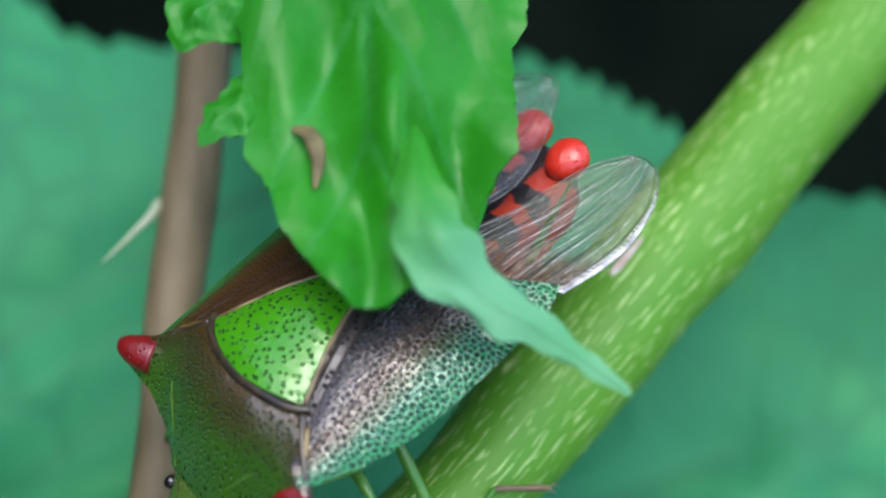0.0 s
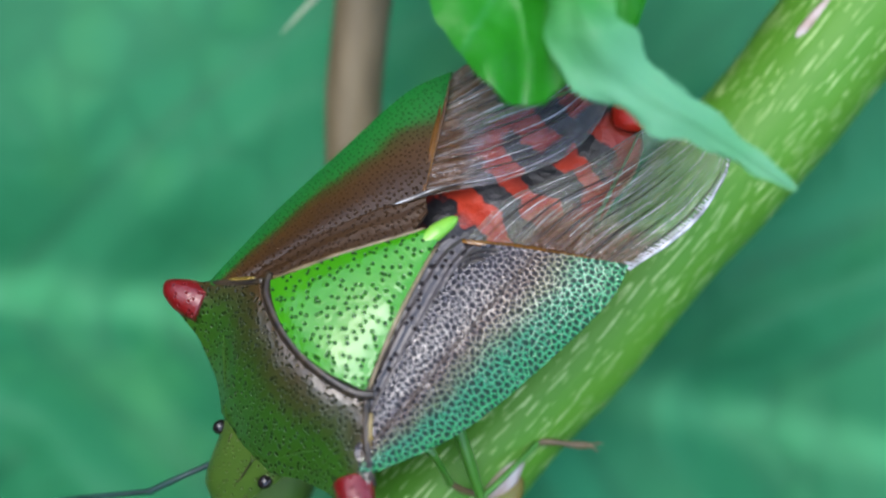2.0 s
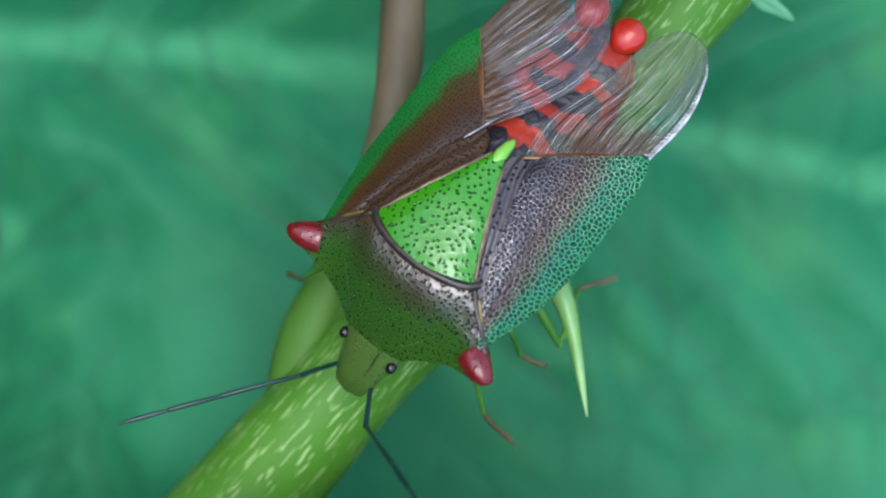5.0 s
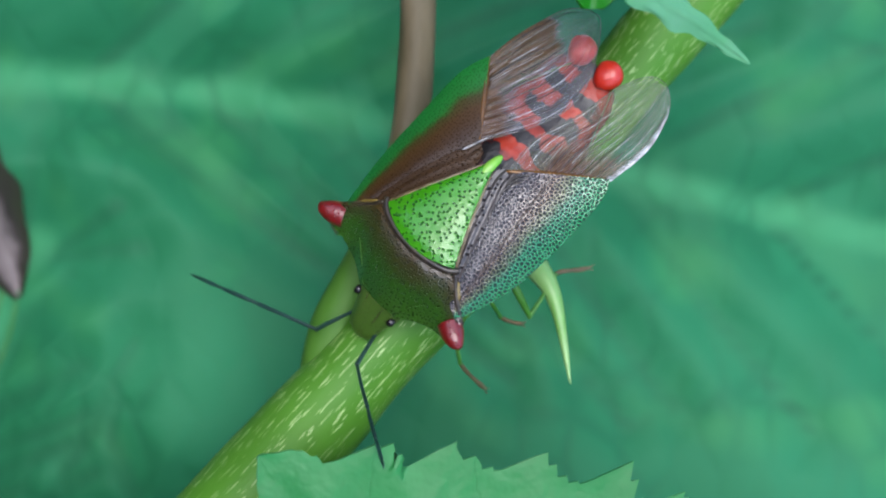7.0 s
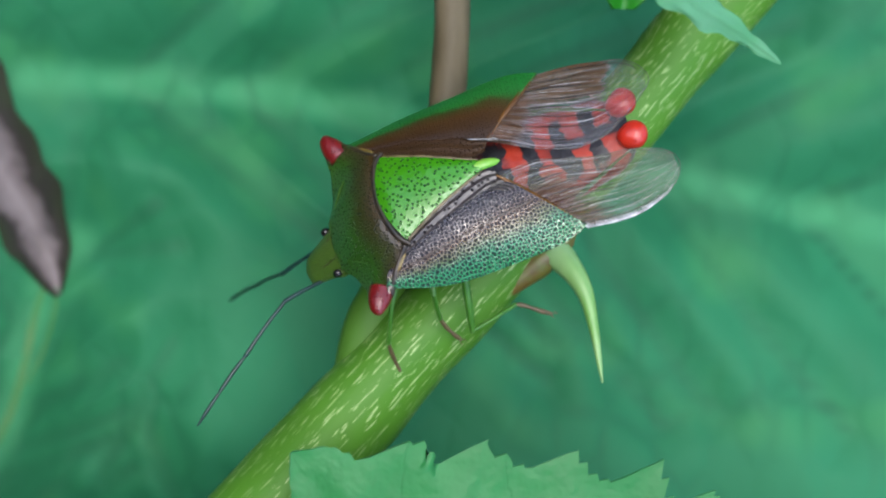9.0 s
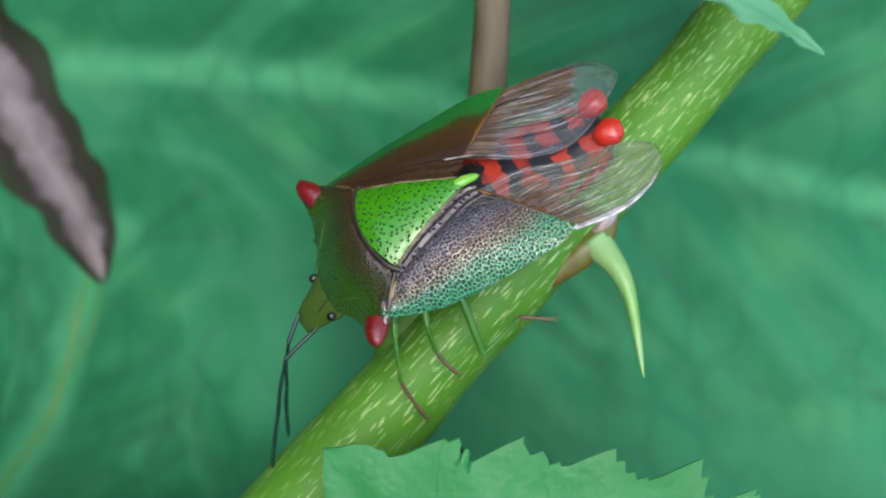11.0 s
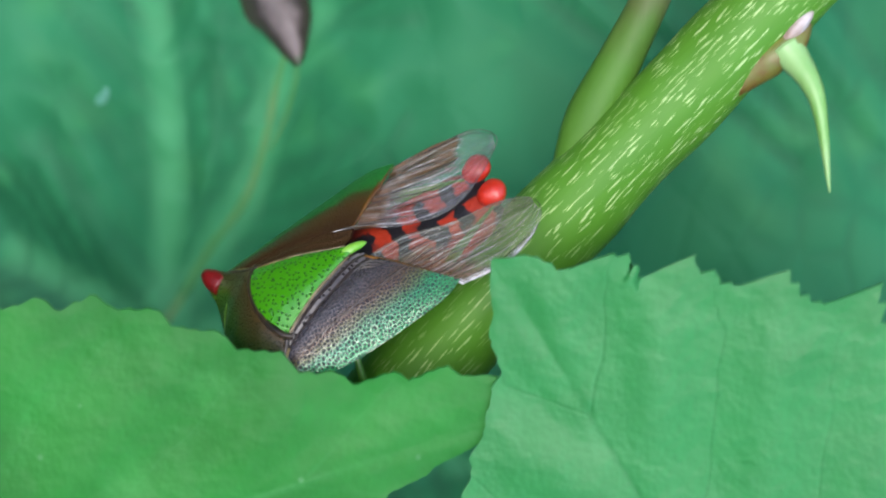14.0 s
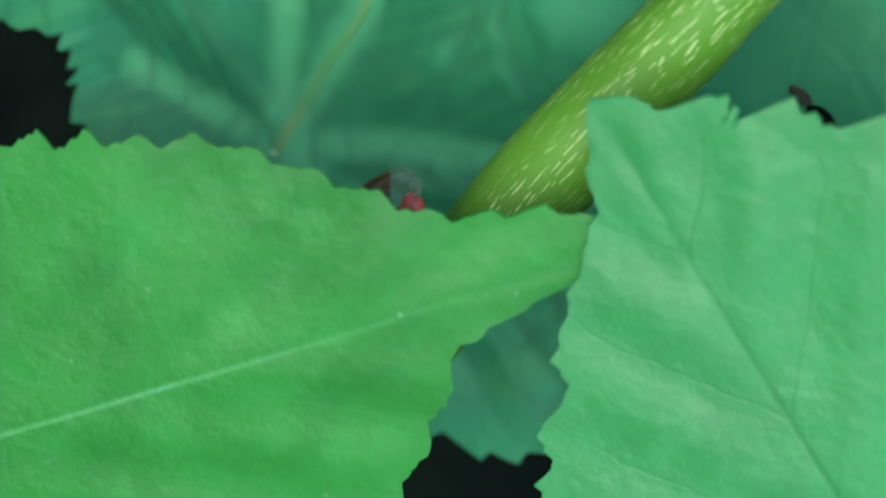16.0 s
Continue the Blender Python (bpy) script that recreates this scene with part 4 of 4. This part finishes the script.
for side in (-1, 1):
    bm = bmesh.new()
    pts = []
    for s, h in ((0.02, 2.14), (0.2, 1.74), (0.45, 1.22), (0.76, 0.60), (0.93, 0.30)):
        x = 2.85 - 4.4 * s
        pts.append((x, side * h, back(x, 0) - (back(x, 0) - back(x, 2.1)) * (h / 2.1) ** 2 + 0.10))
    tube(bm, pts, (0.05, 0.075, 0.07, 0.06, 0.03), 8, 24)
    part("scutellum_rim", bm, plain("tan_rim", (0.08, 0.055, 0.02), (0.20, 0.15, 0.075), 2.0, 0.3, 0.5), bug, "thin tan rim")

# forewings: leathery part, clavus and clear membrane
LO = [(4.45, 3.65), (1.8, 4.32), (-1.1, 4.45), (-3.6, 4.35), (-4.68, 3.95)]
LI = [(4.1, 2.95), (1.9, 2.2), (-0.1, 1.5), (-1.2, 1.15), (-2.15, 1.05)]
RO = [(4.3, -3.7), (1.8, -4.2), (-0.9, -4.35), (-3.4, -4.4), (-4.9, -3.95)]
RI = [(3.9, -2.95), (1.4, -2.4), (-0.4, -1.8), (-1.2, -1.5), (-1.9, -1.2)]
plate("forewing", LO, LI, 0.05, CORIUM, "green-edged brown leathery forewing", crown=0.10)
plate("forewing", RO, RI, 0.05, CORIUM_BROWN, "green-edged brown leathery forewing", crown=0.10)
plate("clavus", LI, [(3.0, 2.2), (1.4, 1.2), (-0.3, 0.45), (-1.1, 0.3), (-1.7, 0.35)], -0.02, CLAVUS, "dark brown wrinkled inner wing strip", cols=28, ripple=0.025)
plate("clavus", RI, [(3.0, -2.2), (1.2, -1.25), (-0.3, -0.6), (-1.0, -0.5), (-1.6, -0.7)], 0.02, CLAVUS_BROWN, "plain brown inner wing strip", cols=20, ripple=0.012)

for o, i_ in ((LO, LI), (RO, RI)):
    for r in (0.62,) if o is LO else ():
        pts = []
        for s in (0.03, 0.2, 0.4, 0.6, 0.8, 0.97):
            p = along([(*c, 0) for c in o], s).lerp(along([(*c, 0) for c in i_], s), r)
            pts.append((p.x, p.y, back(p.x, p.y) + 0.05 + 0.10 * (1 - (2 * r - 1) ** 4)))
        bm = bmesh.new()
        tube(bm, pts, (0.02, 0.035, 0.035, 0.03, 0.01), 8, 24)
        part("wing_ridge", bm, RIDGE, bug)

MLO = [(-4.62, 3.92), (-5.9, 4.0), (-7.2, 3.95), (-8.5, 3.6), (-9.3, 2.8)]
MLI = [(-1.75, 0.62), (-3.6, 0.30), (-5.6, 0.80), (-7.9, 1.25), (-9.2, 1.9)]
MRO = [(-4.85, -3.98), (-6.2, -3.85), (-7.6, -3.45), (-8.8, -2.9), (-9.45, -1.95)]
MRI = [(-1.85, -1.2), (-3.5, -0.3), (-5.5, 0.4), (-7.2, 0.15), (-9.2, -1.2)]


def lift_left(x, y):
    return table(x, [-9.3, -6, -4, -2], [-0.45, -0.1, 0.25, 1.0]) - 0.11 * max(0, y - 2.2) ** 2 + 0.05 * math.sin(6 * y)


def lift_right(x, y):
    return table(x, [-9.5, -8, -6, -4, -1.8], [0.1, 0.22, 0.2, 0.45, 1.05]) - 0.08 * max(0, -y - 1.4) ** 2 + 0.05 * math.sin(6 * y)


for o, i_, hgt, mat, word in ((MLO, MLI, lift_left, MEMBRANE_GREEN, "clear olive-tinted crinkled wing membrane"), (MRO, MRI, lift_right, MEMBRANE, "clear crinkled wing membrane over the abdomen")):
    wing = plate("membrane", o, i_, 0, mat, word, 0.0, 36, 90, 0.0, hgt, 0.055, 62.0)
    fold = random.Random(11)
    for k in range(16):
        r = 0.05 + 0.9 * (k + fold.uniform(-0.4, 0.4)) / 15
        start, reach = fold.uniform(0.0, 0.26), fold.uniform(0.32, 0.66)
        pts = []
        for q in range(7):
            s = start + 0.02 + reach * q / 6 * (1 - 0.2 * abs(r - 0.5))
            p = along([(*c, 0) for c in o], s).lerp(along([(*c, 0) for c in i_], s), r)
            pts.append((p.x, p.y, hgt(p.x, p.y) + 0.05))
        bm = bmesh.new()
        tube(bm, pts, tuple(w * fold.uniform(0.5, 1.1) for w in (0.006, 0.014, 0.012, 0.004)) if k % 2 else (0.016, 0.028, 0.020, 0.005), 6, 18, 0.6)
        # every other strand is a glint painted as a white line
        part("vein", bm, WINGGLINT if k % 2 else WINGVEIN, wing, "white glint painted along a fold" if k % 2 else "")
    bm = bmesh.new()
    ring = [(*p, hgt(*p) + 0.01) for p in o] + [(*p, hgt(*p) + 0.01) for p in reversed(i_[1:])]
    tube(bm, ring, (0.016, 0.02, 0.02, 0.02, 0.012), 6, 60)
    part("wing_edge", bm, EDGE_PALE, wing, "pale wing edge")
    bm = bmesh.new()
    if o is MLO:
        # white edge and ribs, their glints put into the colour
        tube(bm, [(*p, hgt(*p) + 0.01) for p in o[:4]], (0.03, 0.06, 0.045, 0.015), 8, 90, 1.8)
        for q in range(54):
            e = along([(*c, 0) for c in o], 0.015 * (q + fold.uniform(-0.2, 0.2)) + 0.01)
            c = along([(*c, 0) for c in i_], 0.015 * q + 0.01)
            w = (c - e).normalized() * fold.uniform(0.16, 0.34) * (1 - q / 70)
            tube(bm, [(e.x + w.x * g, e.y + w.y * g, hgt(e.x + w.x * g, e.y + w.y * g) + 0.035) for g in (-0.2, 0.4, 1)], (0.02, 0.026, 0.006), 5, 5)
        part("wing_fringe", bm, WINGGLINT, wing, "crinkled outer edge with painted white glints")
    # thickened edge where the leathery part ends
    bm = bmesh.new()
    a, b = o[0], i_[0]
    tube(bm, [(a[0] + (b[0] - a[0]) * s, a[1] + (b[1] - a[1]) * s, hgt(a[0] + (b[0] - a[0]) * s, a[1] + (b[1] - a[1]) * s) * 0.5 + 0.5 * back(a[0] + (b[0] - a[0]) * s, a[1] + (b[1] - a[1]) * s) + 0.12) for s in (0, 0.33, 0.66, 1)], (0.04, 0.13, 0.12, 0.05), 10, 18, 0.5, 0.6)
    part("wing_seam", bm, AMBER, wing, "amber-brown seam")

# crumpled inner corner of each forewing; its one white strand is a painted glint
for side, pts in ((-1, ((-1.2, -1.35), (-1.75, -1.15), (-2.3, -1.0), (-2.9, -0.75))), (1, ((-1.4, 1.05), (-1.9, 1.15), (-2.35, 1.5), (-2.6, 1.9)))):
    for k in range(3):
        bm = bmesh.new()
        tube(bm, [(x + 0.12 * k, y + 0.09 * k * side, back(x, y) + 0.14 - 0.1 * max(0, -1.9 - x)) for x, y in pts], (0.012, 0.04, 0.035, 0.01), 8, 16, 0.6)
        part("wing_crease", bm, WINGGLINT if k == 1 and side < 0 else RIM, bug, "crumpled wing corner")

# abdomen
bm = bmesh.new()
tab = []
for i in range(49):
    x = -0.6 - 7.3 * i / 48
    half = table(x, [-7.9, -7.5, -6.8, -5.5, -4, -0.6], [0.9, 1.65, 2.05, 2.35, 2.5, 2.8])
    zt = table(x, [-7.9, -5, -2, -0.6], [-0.62, -0.36, 0.25, 0.55])
    seg = 0.10 * abs(math.sin(x * 2.15))
    yc = 0.22 + 0.085 * (x + 2.5)
    row = []
    for j in range(33):
        a = 2 * math.pi * j / 32
        row.append((x, yc + (half + 0.6 * seg) * math.cos(a) * (0.80 if math.cos(a) > 0 else 1), zt - 0.75 + (0.75 + seg) * math.copysign(abs(math.sin(a)) ** 0.75, math.sin(a))))
    tab.append(row)
grid(bm, tab)
part("abdomen", bm, ABDOMEN, bug, "red abdomen with black bars")
TAIL = shell("tail_red", lambda n: n.mix(n.noise(n.obj, 1.6, 3), (0.36, 0.010, 0.005), (0.55, 0.030, 0.010)), 0.36, 5.0, 0.04, (0.30, 0.010, 0.006), 0.06, 0.1, 0.15)
for y, turn in ((-1.22, 8), (0.46, -6)):
    bm = bmesh.new()
    ball(bm, (0, 0, 0), (0.74, 0.64, 0.5), 24)
    for v in bm.verts:
        v.co.y *= 1 + 0.16 * v.co.x / 0.74
        v.co *= 1 + 0.10 * noise.noise(v.co * 1.6 + Vector((y, 0, 0)))
        v.co.z += 0.10 * max(0, v.co.x)
    bmesh.ops.rotate(bm, cent=(0, 0, 0), matrix=Matrix.Rotation(radians(180 + turn), 3, "Z"), verts=bm.verts)
    bmesh.ops.translate(bm, vec=(-7.9, y, -0.46), verts=bm.verts)
    part("tail_lobe", bm, TAIL, bug, "bright red rounded tail lobe")

# head
tab = []
for i in range(19):
    s = i / 18
    x = 5.9 + 2.5 * s
    half = table(s, [0, 0.3, 0.45, 0.8, 0.95, 1], [1.35, 1.25, 1.05, 0.8, 0.58, 0.12])
    zc = -1.2 - 1.3 * s ** 1.2
    tk = table(s, [0, 0.5, 0.9, 1], [0.75, 0.55, 0.35, 0.08])
    row = []
    for j in range(21):
        a = 2 * math.pi * j / 20
        row.append((x, half * math.cos(a), zc + tk * math.sin(a) + 0.06 * math.cos(3 * a)))
    tab.append(row)
bm = bmesh.new()
grid(bm, tab)
head = part("head", bm, HEAD, bug, "yellow-green pitted head")
for side in (-1, 1):
    bm = bmesh.new()
    ball(bm, (6.78, side * 1.08, -1.25), (0.23, 0.2, 0.2), 14)
    part("eye", bm, EYE, head, "dark glossy eye")
    bm = bmesh.new()
    tube(bm, [(6.6, side * 0.5, -0.82), (7.4, side * 0.42, -1.55), (8.1, side * 0.25, -2.15)], (0.02, 0.035, 0.015), 6, 10)
    part("groove", bm, RIM, head, "dark groove")


# antennae: a base joint and a long whip of three joints, each pointing along its own x
def feeler(side):
    bm = bmesh.new()
    tube(bm, [(0, 0, 0), (0.5, 0, 0.02), (1.2, 0, 0.05), (2.0, 0, 0)], (0.10, 0.085, 0.09, 0.10, 0.11), 8, 20)
    ball(bm, (2.0, 0, 0), (0.115, 0.115, 0.115), 8)
    a = part("antenna", bm, FEELER, bug, "thin dark green jointed antenna")
    bm = bmesh.new()
    tube(bm, [(0, 0, 0), (1.5, 0, 0.10), (3.1, 0, 0)], (0.08, 0.08, 0.085, 0.10), 8, 18)
    ball(bm, (3.1, 0, 0), (0.10, 0.09, 0.09), 8)
    tube(bm, [(3.1, 0, 0), (4.1, 0, 0.02), (5.1, 0, -0.06)], (0.065, 0.09, 0.095, 0.08), 8, 14)
    tube(bm, [(5.12, 0, -0.06), (6.0, 0, -0.14), (6.9, 0, -0.26)], (0.06, 0.09, 0.085, 0.03), 8, 14)
    b = part("whip", bm, FEELER, a)
    return a, b


FEELERS = {s: feeler(s) for s in (-1, 1)}


# legs: thigh, shin and foot, from the hip outwards
def leg(side, joints):
    hip, knee, ankle, heel, claw = [Vector((p[0], side * p[1], p[2])) for p in joints]
    knee, ankle, heel, claw = [p - hip for p in (knee, ankle, heel, claw)]
    bow = Vector((0, side * 0.1, 0.15))
    bm = bmesh.new()
    tube(bm, [(0, 0, 0), tuple(knee * 0.5 + bow), tuple(knee)], (0.14, 0.19, 0.18, 0.12), 10, 18)
    ball(bm, tuple(knee), (0.13, 0.13, 0.13), 10)
    thigh = part("leg", bm, LEG, bug, "slender green leg with brown foot")
    bm = bmesh.new()
    tube(bm, [tuple(knee), tuple(knee.lerp(ankle, 0.5) + bow * 0.6), tuple(ankle)], (0.11, 0.10, 0.09, 0.11), 10, 18)
    part("shin", bm, LEG, thigh)
    bm = bmesh.new()
    tube(bm, [tuple(ankle), tuple(heel), tuple(heel.lerp(claw, 0.6) + bow * 0.4), tuple(claw)], (0.08, 0.11, 0.085, 0.12, 0.07), 10, 22, 0.15)
    for k in (-1, 1):
        tube(bm, [tuple(claw), tuple(claw + (claw - heel).normalized() * 0.16 + Vector((0.1 * k, 0.06 * k, 0))), tuple(claw + (claw - heel).normalized() * 0.26 + Vector((0.1 * k, 0.05 * k, -0.12)))], (0.04, 0.03, 0.01), 6, 6)
    part("foot", bm, FOOT, thigh, "reddish-brown foot")
    return thigh, hip


LEGS = []
for k, joints in enumerate((
        ((4.2, 1.9, -1.7), (4.9, 3.1, -1.9), (5.95, 4.25, -3.6), (6.05, 4.6, -4.3), (6.1, 5.5, -5.8)),
        ((2.7, 2.0, -1.8), (3.0, 3.5, -2.0), (3.3, 4.0, -3.7), (3.2, 4.3, -4.3), (2.9, 4.7, -5.2)),
        ((1.2, 2.2, -1.9), (2.2, 4.8, -4.5), (0.0, 4.0, -5.4), (-0.3, 4.1, -5.6), (-1.3, 4.7, -6.3)))):
    for side in (-1, 1):
        LEGS.append((*leg(side, joints), side, k))


# ---- movement ----
def motions():
    walk(bug, [(r[0], at(*r[1:])) for r in CRAWL])
    feel = {
        -1: [(1.5, -18.2, -2.3, -39.3, 3.6), (3.5, -30.4, 35.3, -35.0, 26.7), (4.0, -33.5, 18.2, -34.4, 5.6), (4.5, -43.2, 37.7, -29.5, -15.5), (7.0, -21.4, 8.3, -67.9, 2.1), (7.5, 30.7, 0.9, -30.1, 75.6), (8.0, -14.0, 12.8, -77.9, 25.9), (8.5, 48.8, 11.4, 1.5, 78.4), (9.0, 3.0, 20.9, -27.2, 45.5), (11.5, 39.2, 11.7, 24.8, 57.4), (12.0, 18.1, -4.2, -12.5, 40.7), (12.3, 31.2, 6.3, 3.5, 24.3), (12.5, 41.5, 13.9, -7.4, 50.8), (12.8, -18.4, -31.1, -78.2, 12.5), (13.0, 29.9, 5.4, -42.2, 53.1), (13.1, -10, 6, -41.5, 2.5), (13.2, -49.0, 6.7, -40.8, -48.0), (13.5, 25.6, 0.4, -35.5, 26.2)],
        1: [(1.5, 67.5, -25.2, 73.5, -30.6), (3.5, 59.6, -58.1, 68.1, -54.6), (4.0, 46.4, -53.8, 68.6, -49.3), (4.5, 42.0, -39.1, 73.2, -51.6), (7.0, 25.9, -39.6, 72.4, -42.0), (7.5, 23.3, -19.9, 68.0, -47.9), (8.0, 17.7, -3.9, 48.4, 5.9), (8.5, 23.3, -1.1, 42.6, 3.2), (9.0, 18.8, -21.7, 36.2, -0.2), (11.5, 14.5, 8.0, 29.8, 48.6), (12.0, 26.7, 2.4, 16.5, 49.5), (12.3, 22.7, -0.3, -8.7, 65.7), (12.5, 5.5, 19.5, -11.5, 69.9), (12.8, 4.6, 19.3, -16.0, 57.6), (13.0, 23.1, -1.0, -41.8, 52.8), (13.2, -19.3, 28.2, -46.0, 45.4), (13.5, -20.9, 15.6, -46.1, 53.4)],
    }
    for side, (a, b) in FEELERS.items():
        rows, whip = [], []
        first, last = feel[side][0], feel[side][-1]
        for t, yaw, dip, yaw2, dip2 in [(0, *first[1:])] + feel[side] + [(14.0, last[1] * 0.6, 45, last[3] * 0.6, 35), (14.5, 0, 62, last[3] * 0.2, 66), (16, 0, 62, 0, 66)]:
            m = pose(7.75 * MM, side * 0.76 * MM, -2.1 * MM, 0, dip, yaw)
            rows.append((t, m))
            tip = pose(0, 0, 0, 0, dip2, yaw2).to_3x3()
            elbow = m.to_3x3().inverted() @ tip
            k = elbow.to_4x4()
            k.translation = Vector((2.0 * MM, 0, 0))
            whip.append((t, k))
        walk(a, rows)
        walk(b, whip)
    for thigh, hip, side, k in LEGS:
        rows = []
        for i in range(33):
            t = i * 0.5
            going = 1.0 if t < 3.2 or t > 9.2 else 0.2
            beat = math.sin(2 * math.pi * (t * 0.83 + 0.5 * ((k + (side > 0)) % 2)))
            tuck = 40 * min(1.0, max(0.0, t - 13.8))
            rows.append((t, pose(hip.x * MM, hip.y * MM, hip.z * MM, side * (4 * going * beat - tuck), 0, -side * 11 * going * beat)))
        walk(thigh, rows)


motions()
